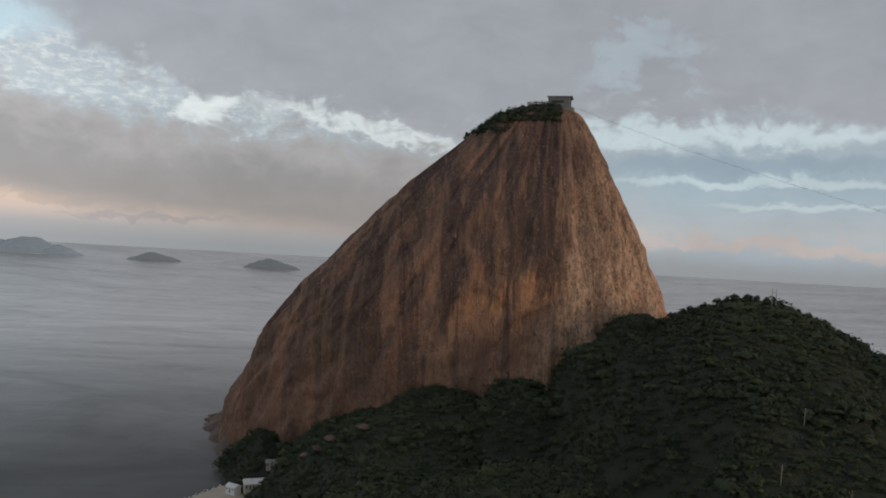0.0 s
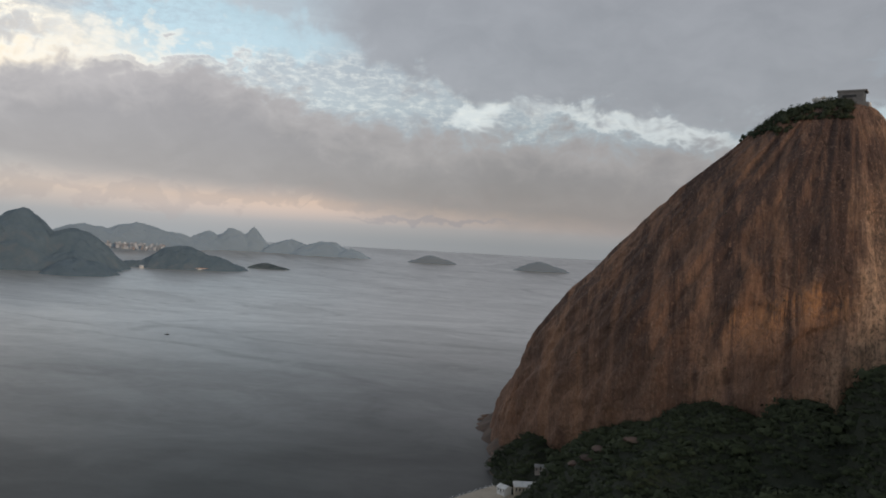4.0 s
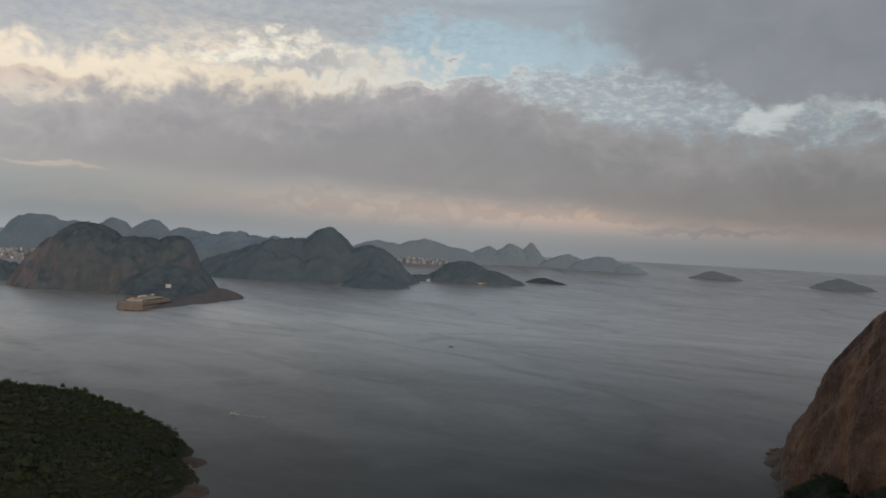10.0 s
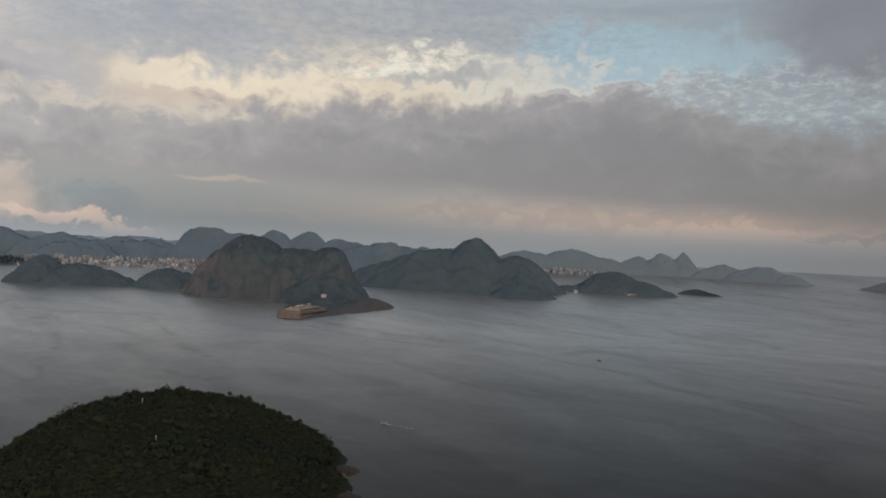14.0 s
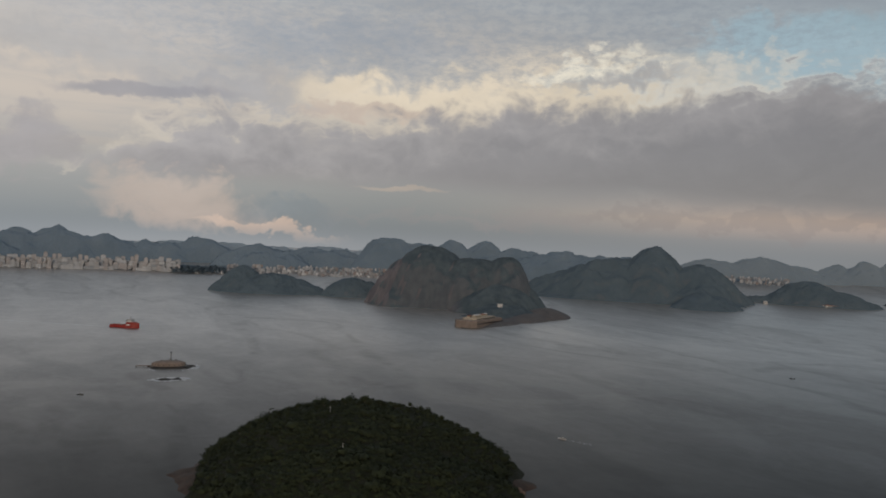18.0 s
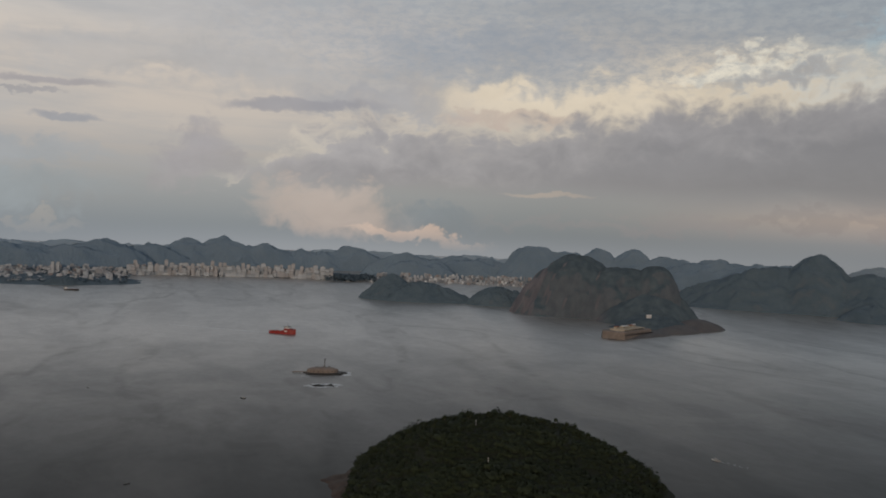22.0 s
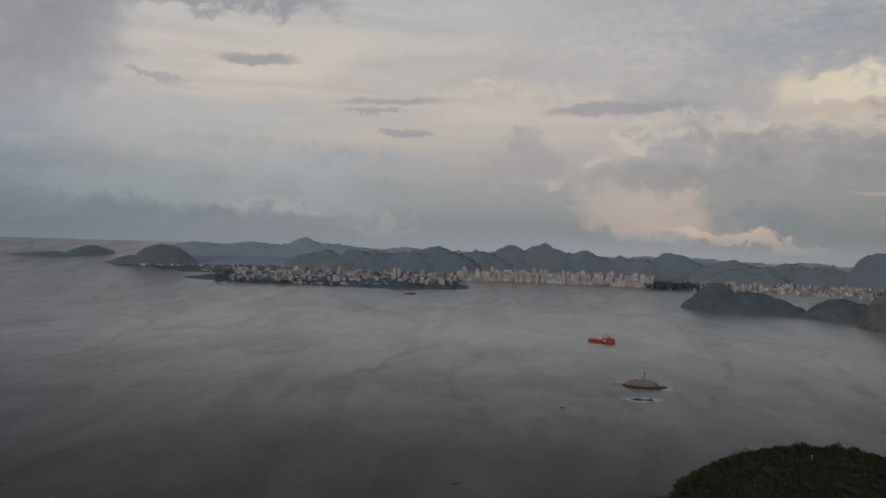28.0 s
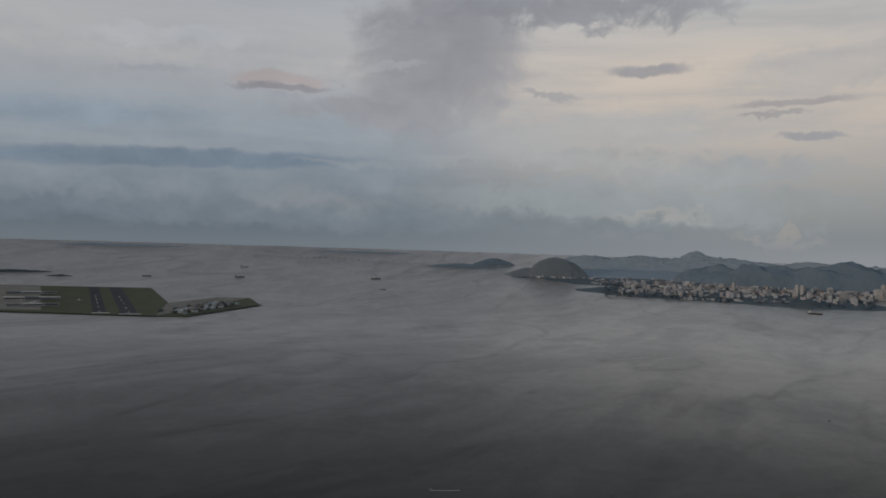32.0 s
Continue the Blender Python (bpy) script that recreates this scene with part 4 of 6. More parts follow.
def tri_mesh(name, verts, tris, mat, smooth=False):
    me = bpy.data.meshes.new(name)
    n, m = len(verts), len(tris)
    me.vertices.add(n), me.loops.add(3 * m), me.polygons.add(m)
    me.vertices.foreach_set("co", np.asarray(verts, np.float32).ravel())
    me.loops.foreach_set("vertex_index", np.asarray(tris, np.int32).ravel())
    me.polygons.foreach_set("loop_start", np.arange(0, 3 * m, 3, dtype=np.int32))
    me.polygons.foreach_set("use_smooth", np.full(m, smooth))
    me.materials.append(mat)
    me.update(calc_edges=True)
    return me


CREAM = plain("weathered_cream_plaster", (0.42, 0.36, 0.27), (0.60, 0.53, 0.42), 6.0)
WHITE = plain("white_paint", (0.62, 0.62, 0.60), (0.82, 0.82, 0.80), 5.0)
GREY = plain("grey_concrete", (0.17, 0.17, 0.165), (0.28, 0.28, 0.27), 5.0)
DARK = plain("dark_opening", (0.015, 0.016, 0.018), (0.03, 0.03, 0.032), 3.0, 0.4)
TILE = plain("terracotta_roof", (0.25, 0.10, 0.055), (0.40, 0.18, 0.10), 4.0)
STONE = plain("ochre_fort_stone", (0.25, 0.205, 0.175), (0.42, 0.355, 0.305), 14.0)
STEEL = plain("galvanised_steel", (0.20, 0.21, 0.22), (0.32, 0.33, 0.34), 2.0, 0.45, 0.1, 0.8)
RED = plain("red_hull_paint", (0.30, 0.026, 0.020), (0.42, 0.045, 0.034), 8.0, 0.45)
SAND = plain("pale_beach_sand", (0.40, 0.34, 0.26), (0.55, 0.48, 0.38), 12.0)
FOAM = plain("white_foam", (0.70, 0.72, 0.72), (0.90, 0.91, 0.91), 5.0)
BARK = plain("grey_bark", (0.10, 0.085, 0.07), (0.24, 0.21, 0.18), 0.6)
ASPHALT = plain("runway_asphalt", (0.042, 0.047, 0.060), (0.07, 0.076, 0.09), 30.0)
APRON = plain("concrete_apron", (0.24, 0.23, 0.21), (0.38, 0.36, 0.32), 60.0)
GRASS = plain("airfield_grass", (0.075, 0.096, 0.050), (0.125, 0.140, 0.075), 60.0)
BLACKROCK = plain("wet_black_rock", (0.025, 0.023, 0.02), (0.07, 0.06, 0.05), 6.0, 0.5)

# ---- trees ----
PHI = (1 + 5 ** 0.5) / 2
ICO_V = np.array([(-1, PHI, 0), (1, PHI, 0), (-1, -PHI, 0), (1, -PHI, 0), (0, -1, PHI), (0, 1, PHI), (0, -1, -PHI), (0, 1, -PHI), (PHI, 0, -1), (PHI, 0, 1), (-PHI, 0, -1), (-PHI, 0, 1)]) / 1.902
ICO_F = np.array([(0, 11, 5), (0, 5, 1), (0, 1, 7), (0, 7, 10), (0, 10, 11), (1, 5, 9), (5, 11, 4), (11, 10, 2), (10, 7, 6), (7, 1, 8), (3, 9, 4), (3, 4, 2), (3, 2, 6), (3, 6, 8), (3, 8, 9), (4, 9, 5), (2, 4, 11), (6, 2, 10), (8, 6, 7), (9, 8, 1)])


def crown_shape(rng, leaves=84, lumps=5):
    """A crown about one unit in radius, standing on z = 0: a few lumps inside, sprays of leaves all over; with normals."""
    V, F, n = [], [], 0
    for _ in range(lumps):
        c = np.array((rng.uniform(-0.5, 0.5), rng.uniform(-0.5, 0.5), rng.uniform(0.15, 0.5)))
        V.append(c + ICO_V * rng.uniform(0.34, 0.5) * rng.uniform(0.7, 1.1, (12, 1)) * (1, 1, 0.8))
        F.append(ICO_F + n)
        n += 12
    skew = rng.uniform(0.8, 1.2, 3)
    for _ in range(leaves):
        d = rng.normal(size=3)
        d[2] = abs(d[2]) * 0.9 - 0.1
        d /= np.linalg.norm(d)
        p = d * rng.uniform(0.5, 1.14) * skew * np.array((1, 1, 0.8)) + np.array((0, 0, 0.15))
        u = np.cross(d, rng.normal(size=3))
        u /= np.linalg.norm(u) + 1e-6
        w = np.cross(d, u) + d * rng.uniform(-0.9, 0.9)
        s = rng.uniform(0.09, 0.19)
        V.append(np.array([p - u * s - w * s * 0.6, p + u * s - w * s * 0.3, p + w * s]))
        F.append(np.array([(0, 1, 2)]) + n)
        n += 3
    V = np.vstack(V)
    G = (V - (0, 0, 0.1)) * (0.8, 0.8, 1.0) + (0, 0, 0.45) + rng.normal(size=V.shape) * 0.16
    return V, np.vstack(F), G / np.linalg.norm(G, axis=1)[:, None]


_rng = np.random.RandomState(4)
CROWNS = [crown_shape(_rng) for _ in range(8)]
BUSHES = [crown_shape(_rng, 18, 2) for _ in range(5)]


def woods(name, spots, mat, label, shapes=CROWNS):
    """A stand of trees nobody could count: spots are (x, y, z, radius, height) of the crowns."""
    V, F, G, n = [], [], [], 0
    rng = np.random.RandomState(len(spots))
    for x, y, z, r, h in spots:
        v, f, g = shapes[rng.randint(len(shapes))]
        a = rng.uniform(0, 6.283)
        c, s = math.cos(a), math.sin(a)
        V.append(np.stack([x + (v[:, 0] * c - v[:, 1] * s) * r, y + (v[:, 0] * s + v[:, 1] * c) * r, z + v[:, 2] * h], 1))
        G.append(np.stack([g[:, 0] * c - g[:, 1] * s, g[:, 0] * s + g[:, 1] * c, g[:, 2]], 1))
        F.append(f + n)
        n += len(v)
    V = np.vstack(V)
    pos, _ = eased(V)
    base = np.array([*pos[:, :2].mean(0), 0])
    me = tri_mesh(name, pos - base, np.vstack(F), mat, True)
    me.normals_split_custom_set_from_vertices(np.vstack(G).astype(np.float32))
    ob = new(name, me)
    ob.location = base
    return tagged(ob, label, "forest", kind="stuff")


def in_dome(x, y, z, grow=1.0):
    c, a, b = dome_ring(max(z, 0.0))
    d = np.array((x, y)) - c
    la = np.linalg.norm(a)
    u, v = d @ a / la / la, (-d[0] * a[1] + d[1] * a[0]) / la / b
    return u * u + v * v < grow


def scatter(bumps, rough, seed, x0, x1, y0, y1, gap, keep, low=4.0, size=(3.0, 6.0)):
    rng = np.random.RandomState(int(seed * 7))
    X, Y = np.meshgrid(np.arange(x0, x1, gap), np.arange(y0, y1, gap), indexing="ij")
    X, Y = X + rng.uniform(-0.5, 0.5, X.shape) * gap, Y + rng.uniform(-0.5, 0.5, X.shape) * gap
    Z = hill_height(X, Y, bumps, rough, seed)
    R = rng.uniform(*size, X.shape) * np.where(rng.uniform(size=X.shape) < 0.09, 1.75, 1.0) * (1 + 0.35 * fbm(X, Y, 60.0, 3, seed + 1))
    H = R * rng.uniform(0.5, 1.0, X.shape)
    return [(x, y, z - 1.0, r, h) for x, y, z, r, h in zip(X.ravel(), Y.ravel(), Z.ravel(), R.ravel(), H.ravel()) if z > low and keep(x, y, z)]


woods("forest", scatter(URCA, URCA_ROUGH, URCA_SEED, -200, 480, 420, 800, 5.6, lambda x, y, z: not in_dome(x, y, z, 0.96) and min(math.hypot(x - a, (y - b) * 1.2) for a, b in ((-156, 752), (-162, 742), (-148, 746), (-182, 748), (-153, 772))) > 15), LEAVES, "dense dark evergreen canopy over the hill and the dome's foot")
woods("forest", scatter(URCA, URCA_ROUGH, URCA_SEED, -235, -20, 800, 960, 6.6, lambda x, y, z: not in_dome(x, y, z, 0.98)), LEAVES, "dark trees on the seaward foot of the dome")
woods("forest", scatter(CAPE, CAPE_ROUGH, CAPE_SEED, -1060, -560, 80, 560, 5.8, lambda x, y, z: True, 9.0), LEAVES, "dense dark canopy over the rounded cape")


def dome_growth():
    P = dome_points(240, 140)
    rng = np.random.RandomState(9)
    spots = []
    for i in range(P.shape[0]):
        for j in range(P.shape[1]):
            x, y, z = P[i, j]
            th = j / P.shape[1] * 360
            p = 0.0
            if z > 372 and x < 112:
                p = 0.4
            elif z > 356 + 9 * noise.noise(Vector((x / 14.0, y / 14.0, 0.0))) + 0.10 * max(0.0, x - 20) and 110 < th < 262 and x < 112:
                p = 0.34
            elif 150 < z <= 352 and 150 < th < 196:
                p = 0.07
            elif 25 < z < 345 and 195 < th < 352 and noise.noise(Vector((x / 26.0, z / 34.0, 5.0))) > 0.12:
                p = 0.045
            if rng.uniform() < p:
                r = rng.uniform(1.8, 4.4) if z > 345 else rng.uniform(0.9, 2.0) if th < 196 else rng.uniform(0.5, 1.2)
                spots.append((x, y, z - 0.6, r, r * rng.uniform(1.0, 1.7)))
    return spots


woods("scrub", dome_growth(), LEAVES, "low scrub and small trees on the dome's crown")


def make_tree(k, r, h, m, label, group):
    """A single tree: tapered trunk, three limbs, a ragged crown."""
    rng = np.random.RandomState(40 + k)
    t = thing("tree", m, label, "tree", group)
    part("trunk", loft([[(math.cos(a) * w + dx, math.sin(a) * w, z) for a in np.linspace(0, 6.283, 8)[:-1]] for z, w, dx in ((-1.5, 0.42, 0), (h * 0.3, 0.30, 0.15), (h * 0.62, 0.20, 0.1))]), BARK, t)
    for i in range(3):
        a = i * 2.1 + rng.uniform(0, 1)
        part("limb", rod((0.12, 0, h * (0.36 + 0.07 * i)), (math.cos(a) * r * 0.6, math.sin(a) * r * 0.6, h * (0.62 + 0.06 * i)), 0.14), BARK, t)
    v, f, _ = crown_shape(rng, 190, 6)
    part("crown", tri_mesh("crown", v * (r, r, h * 0.62) + np.array((0, 0, h * 0.42)), f, LEAVES), LEAVES, t)
    return t


def ground(bumps, rough, seed, x, y):
    return float(hill_height(np.array([x]), np.array([y]), bumps, rough, seed)[0])


def skyline_trees():
    kinds = [make_tree(k, r, h, pose(0, 0, 0), "evergreen tree with a broad ragged crown on the ridge", "ridge trees") for k, (r, h) in enumerate(((5.0, 10.0), (4.0, 11.5), (5.6, 9.0), (3.6, 9.0)))]
    rng = np.random.RandomState(3)
    spots = []
    for i in range(46):
        x = 150 + i * 4.4 + rng.uniform(-2, 2)
        y = 668 + rng.uniform(-14, 14)
        spots.append((x, y, ground(URCA, URCA_ROUGH, URCA_SEED, x, y)))
    for i in range(60):
        a = 56.0 + i * 0.36 + rng.uniform(-0.2, 0.2)
        x, y, _ = at(a, 905 + rng.uniform(-14, 14))
        z = ground(CAPE, CAPE_ROUGH, CAPE_SEED, x, y)
        if z > 10:
            spots.append((x, y, z))
    for n, (x, y, z) in enumerate(spots):
        m = pose(x, y, z, 0, 0, rng.uniform(0, 360)) @ Matrix.Scale(rng.uniform(0.45, 0.8), 4)
        if n < 4:
            kinds[n].matrix_world = m
        else:
            c = copy_thing(kinds[n % 4], pose(0, 0, 0))
            c.matrix_world = m
    x, y, _ = at(67.3, 905)
    t = make_tree(11, 5.0, 12.5, pose(x, y, ground(CAPE, CAPE_ROUGH, CAPE_SEED, x, y) - 1), "tall tree standing out above the cape's canopy", "")


skyline_trees()

# ---- rocks along the shores ----
def boulder_shape(seed):
    rng = np.random.RandomState(seed)
    bm = bmesh.new()
    bmesh.ops.create_icosphere(bm, subdivisions=2, radius=1.0)
    cuts = [(Vector(rng.normal(size=3)).normalized(), rng.uniform(0.55, 0.85)) for _ in range(7)]
    for v in bm.verts:
        for n, d in cuts:
            k = v.co.dot(n)
            if k > d:
                v.co -= n * (k - d)
        v.co *= 1 + 0.05 * noise.noise(v.co * 2.5 + Vector((seed, 0, 0)))
        v.co.z *= 0.7
    me = bpy.data.meshes.new("boulder")
    bm.to_mesh(me)
    bm.free()
    return me


BOULDERS = [boulder_shape(s) for s in range(5)]
for b in BOULDERS:
    b.materials.append(SHORE)
BOULDERS_WET = [b.copy() for b in BOULDERS]
for b in BOULDERS_WET:
    b.materials[0] = BLACKROCK


def boulder(x, y, z, sx, sy, sz, turn, k, wet=False, label="tan wave-worn boulder on the shore", group="shore boulders"):
    ob = new("boulder", (BOULDERS_WET if wet else BOULDERS)[k % 5])
    ob.matrix_world = pose(x, y, z, 0, 0, turn) @ Matrix.Diagonal((sx, sy, sz, 1))
    return tagged(ob, label, "boulder", group)


def shore_rocks():
    rng = np.random.RandomState(12)
    def strand(pts, n, low, high, wet_share):
        pts = np.array(pts, float)
        seg = np.concatenate([[0], np.cumsum(np.linalg.norm(np.diff(pts, axis=0), axis=1))])
        for i in range(n):
            s = seg[-1] * (i + rng.uniform(0, 1)) / n
            x, y = np.interp(s, seg, pts[:, 0]), np.interp(s, seg, pts[:, 1])
            r = rng.uniform(low, high)
            wet = rng.uniform() < wet_share
            if wet:
                r *= 0.6
            boulder(x + rng.uniform(-5, 5), y + rng.uniform(-5, 5), r * 0.05, r, r * rng.uniform(0.7, 1.2), r * rng.uniform(0.5, 0.9), rng.uniform(0, 360), rng.randint(5), wet, "low wet black rock at the waterline" if wet else "tan wave-worn boulder on the shore")
    strand([(-296, 1100), (-291, 1060), (-269, 1000), (-248, 950), (-232, 905), (-220, 865), (-206, 835), (-198, 812)], 80, 2.5, 7, 0.5)
    strand([at(78.9, 905)[:2], at(78.6, 880)[:2], at(77.2, 850)[:2], at(75, 830)[:2]], 34, 3, 8, 0.3)
    strand([at(57.0, 990)[:2], at(56.4, 930)[:2], at(56.1, 883)[:2], at(55.9, 840)[:2], at(55.8, 802)[:2]], 36, 3, 8, 0.25)
    strand([at(79.2, 915)[:2], at(79.7, 910)[:2]], 6, 2, 5, 0.7)


shore_rocks()


# ---- foam and wakes ----
def foam(name, spots, label, z=0.25):
    """Broken water: flat ragged flakes a hand above the sea; spots are (x, y, length, width, turn)."""
    rng = np.random.RandomState(len(spots))
    V, F, n = [], [], 0
    for x, y, ln, w, turn in spots:
        k = 9
        a = np.linspace(0, 2 * np.pi, k + 1)[:-1]
        r = rng.uniform(0.55, 1.2, k)
        u, v = np.cos(a) * r * ln / 2, np.sin(a) * r * w / 2
        c, s = math.cos(radians(turn)), math.sin(radians(turn))
        V.append(np.vstack([[(x, y, z)], np.stack([x + u * c - v * s, y + u * s + v * c, np.full(k, z * 0.5)], 1)]))
        F += [(n, n + 1 + i, n + 1 + (i + 1) % k) for i in range(k)]
        n += k + 1
    pos, _ = eased(np.vstack(V))
    return tagged(new(name, tri_mesh(name, pos, F, FOAM)), label, "foam", kind="stuff")


def ring_foam(cx, cy, rx, ry, n, size, seed, arc=(0, 6.283)):
    rng = np.random.RandomState(seed)
    out = []
    for _ in range(n):
        a = rng.uniform(*arc)
        k = rng.uniform(0.95, 1.25)
        out.append((cx + math.cos(a) * rx * k, cy + math.sin(a) * ry * k, rng.uniform(0.5, 1.6) * size, rng.uniform(0.3, 0.7) * size, rng.uniform(0, 180)))
    return out


# ---- summit station and cable ----
CONCRETE = plain("dark_weathered_concrete", (0.13, 0.13, 0.13), (0.22, 0.22, 0.215), 5.0)


def make_station():
    m = pose(116, 845, 390, 0, 0, -14)
    s = thing("cable_station", m, "grey concrete cable-car station with an open bay on the summit", "station")
    part("terrace", box(-40, 14, -9, 9, -4, 2.0, 0.3), CONCRETE, s)
    part("wall", box(-13, 9, -7, -6.2, 2.0, 12.5), CONCRETE, s, "grey street wall")
    part("wall", box(-13, 9, 6.2, 7, 2.0, 12.5), CONCRETE, s)
    part("wall", box(-13, -12.2, -6.2, 6.2, 2.0, 12.5), CONCRETE, s)
    part("roof", box(-14, 12, -7.8, 7.8, 12.5, 14.2, 0.3), CONCRETE, s, "flat overhanging roof")
    part("bay", box(6, 8.6, -6.0, 6.0, 3.0, 12.3), DARK, s, "dark open cable bay")
    for y in (-6.6, 0.0, 6.6):
        part("column", box(8.8, 9.8, y - 0.5, y + 0.5, 2.0, 12.5), CONCRETE, s)
    part("landing", box(7, 15, -6, 6, -1.0, 1.9, 0.2), WHITE, s, "white landing platform")
    part("window", box(-9, 3, -7.15, -7.02, 7.0, 9.5), DARK, s)
    for i in range(12):
        part("railing_post", tube(-39 + i * 4.2, -8.6, 2.0, 3.3, 0.12, None, 6), STEEL, s)
    part("handrail", box(-39.5, 8, -8.7, -8.5, 3.25, 3.4), STEEL, s)
    for i, x in enumerate((-20, -26, -33)):
        k = thing("pavilion", m @ pose(x, -1 + i, 5.5), "small pale canopy pavilion on the summit terrace", "pavilion", "summit pavilions")
        for dx in (-2, 2):
            for dy in (-2, 2):
                part("post", tube(dx, dy, -3.5, 3.0, 0.15, None, 6), WHITE, k)
        part("canopy", tube(0, 0, 3.0, 5.2, 4.0, 0.3, 6), WHITE if i != 1 else CREAM, k)
    h = thing("visitor_pavilion", m @ pose(-25, -3, 2.0), "white open-sided visitor building on the summit terrace", "building")
    part("wall", box(-9, 9, -1.0, 3.0, 0, 3.6, 0.05), WHITE, h)
    part("roof", box(-10.5, 10.5, -4.4, 4.0, 3.604, 4.3, 0.1), WHITE, h, "flat white roof with deep eaves")
    for i in range(7):
        part("post", box(-9.6 + i * 3.2 - 0.15, -9.6 + i * 3.2 + 0.15, -4.0, -3.7, 0, 3.6), WHITE, h)
        part("window", box(-8.4 + i * 2.5, -6.8 + i * 2.5, -1.1, -0.9, 1.0, 2.8), DARK, h)
    a = thing("antenna_mast", m @ pose(-29, 3, 2.0), "thin steel antenna mast on the summit", "mast")
    part("pole", tube(0, 0, 0, 9, 0.2, 0.1, 6), STEEL, a)
    for z in (5, 7, 8.4):
        part("crossbar", box(-1.2, 1.2, -0.08, 0.08, z, z + 0.15), STEEL, a)


make_station()


def make_cables():
    top, low = Vector((128, 838, 394)), Vector((430, 528, 246))
    tower = thing("cable_pylon", pose(430, 528, 202), "steel lattice pylon carrying the cableway", "pylon")
    for dx in (-3, 3):
        for dy in (-3, 3):
            part("leg", rod((dx, dy, -2), (dx * 0.4, dy * 0.4, 44), 0.4), STEEL, tower)
    part("head", box(-4, 4, -1.2, 1.2, 43, 45), STEEL, tower)
    for k, off in enumerate((-9.0, -8.3, 8.3, 9.0)):
        side = Vector((low.y - top.y, top.x - low.x, 0)).normalized() * off
        cu = bpy.data.curves.new("cable", "CURVE")
        cu.dimensions, cu.bevel_depth, cu.bevel_resolution = "3D", 0.03, 1
        sp = cu.splines.new("POLY")
        sp.points.add(40)
        for i, p in enumerate(sp.points):
            s = i / 40
            q = top.lerp(low, s) + side + Vector((0, 0, -4 * 9 * s * (1 - s) - (0.8 if k in (1, 2) else 0)))
            p.co = (*q, 1)
        cu.materials.append(GREY)
        tagged(new("cable", cu), "long steel cableway rope sagging from the summit", "cable", "cableway ropes")


make_cables()
mast = thing("antenna_mast", pose(268, 648, ground(URCA, URCA_ROUGH, URCA_SEED, 268, 648)), "twin steel antenna mast on the wooded ridge", "mast")
for dx in (-1.6, 1.6):
    part("pole", tube(dx, 0, -1, 17, 0.28, 0.2, 6), STEEL, mast)
for z in (11, 14):
    part("crossbar", box(-1.6, 1.6, -0.12, 0.12, z, z + 0.3), STEEL, mast)
for k, (a, r) in enumerate(((-24.6, 560), (-23.4, 520), (-27.5, 520))):
    x, y, _ = at(a, r)
    t = thing("bare_tree", pose(x, y, ground(URCA, URCA_ROUGH, URCA_SEED, x, y)), "grey bare tree trunk rising out of the canopy", "tree", "bare trees")
    part("trunk", rod((0, 0, -1), (0.6, 0, 13), 0.26, 7), BARK, t)
    part("limb", rod((0.4, 0, 8), (2.6, 0.5, 13), 0.13), BARK, t)
    part("limb", rod((0.4, 0, 9), (-1.8, -0.5, 13), 0.12), BARK, t)

for yaw, far in ((69.8, 868), (68.9, 790)):
    x, y, _ = at(yaw, far)
    b = thing("beacon_post", pose(x, y, ground(CAPE, CAPE_ROUGH, CAPE_SEED, x, y)), "slim white beacon post among the cape's trees", "post", "cape beacons")
    part("pole", tube(0, 0, -1, 5.2, 0.35, 0.25, 8), WHITE, b)
    part("lantern", tube(0, 0, 5.204, 6.2, 0.5, 0.4, 8), WHITE, b)

# ---- beach and houses at the dome's foot ----
def grid_slab(name, corners, z, mat, label, category, n=10, skirt=6.0, kind="structure"):
    """A level four-cornered piece of ground with sides that go down into the sea."""
    c = np.array(corners, float)
    u = np.linspace(0, 1, n + 1)
    P = (c[0] * (1 - u[:, None, None]) * (1 - u[None, :, None]) + c[1] * u[:, None, None] * (1 - u[None, :, None]) + c[2] * u[:, None, None] * u[None, :, None] + c[3] * (1 - u[:, None, None]) * u[None, :, None])
    top = np.concatenate([P, np.full((n + 1, n + 1, 1), z)], -1).reshape(-1, 3)
    idx = lambda i, j: i * (n + 1) + j
    F = [(idx(i, j), idx(i + 1, j), idx(i + 1, j + 1), idx(i, j + 1)) for i in range(n) for j in range(n)]
    loop = [idx(i, 0) for i in range(n)] + [idx(n, j) for j in range(n)] + [idx(i, n) for i in range(n, 0, -1)] + [idx(0, j) for j in range(n, 0, -1)]
    low = top[loop] - (0, 0, skirt)
    k = len(top)
    F += [(loop[i], k + i, k + (i + 1) % len(loop), loop[(i + 1) % len(loop)]) for i in range(len(loop))]
    pos, _ = eased(np.vstack([top, low]))
    base = np.array([*pos[:, :2].mean(0), 0])
    ob = new(name, mesh_from(name, pos - base, F, mat))
    ob.location = base
    return tagged(ob, label, category, kind=kind)


grid_slab("beach", [(-232, 690), (-120, 690), (-140, 786), (-186, 802)], 0.9, SAND, "pale sand beach below the dome", "beach", 8, 3.0)
foam("surf", [(-231 + i * 2.0 + (i * 7 % 5) * 0.4, 706 + i * 4.6, 7, 0.8, 80 + (i * 13 % 9) * 5) for i in range(20)] + [(-296 + i * 9 + (i * 5 % 3), 1080 - i * 26, 7, 1.6, 110) for i in range(9)], "thin white surf along the shore")


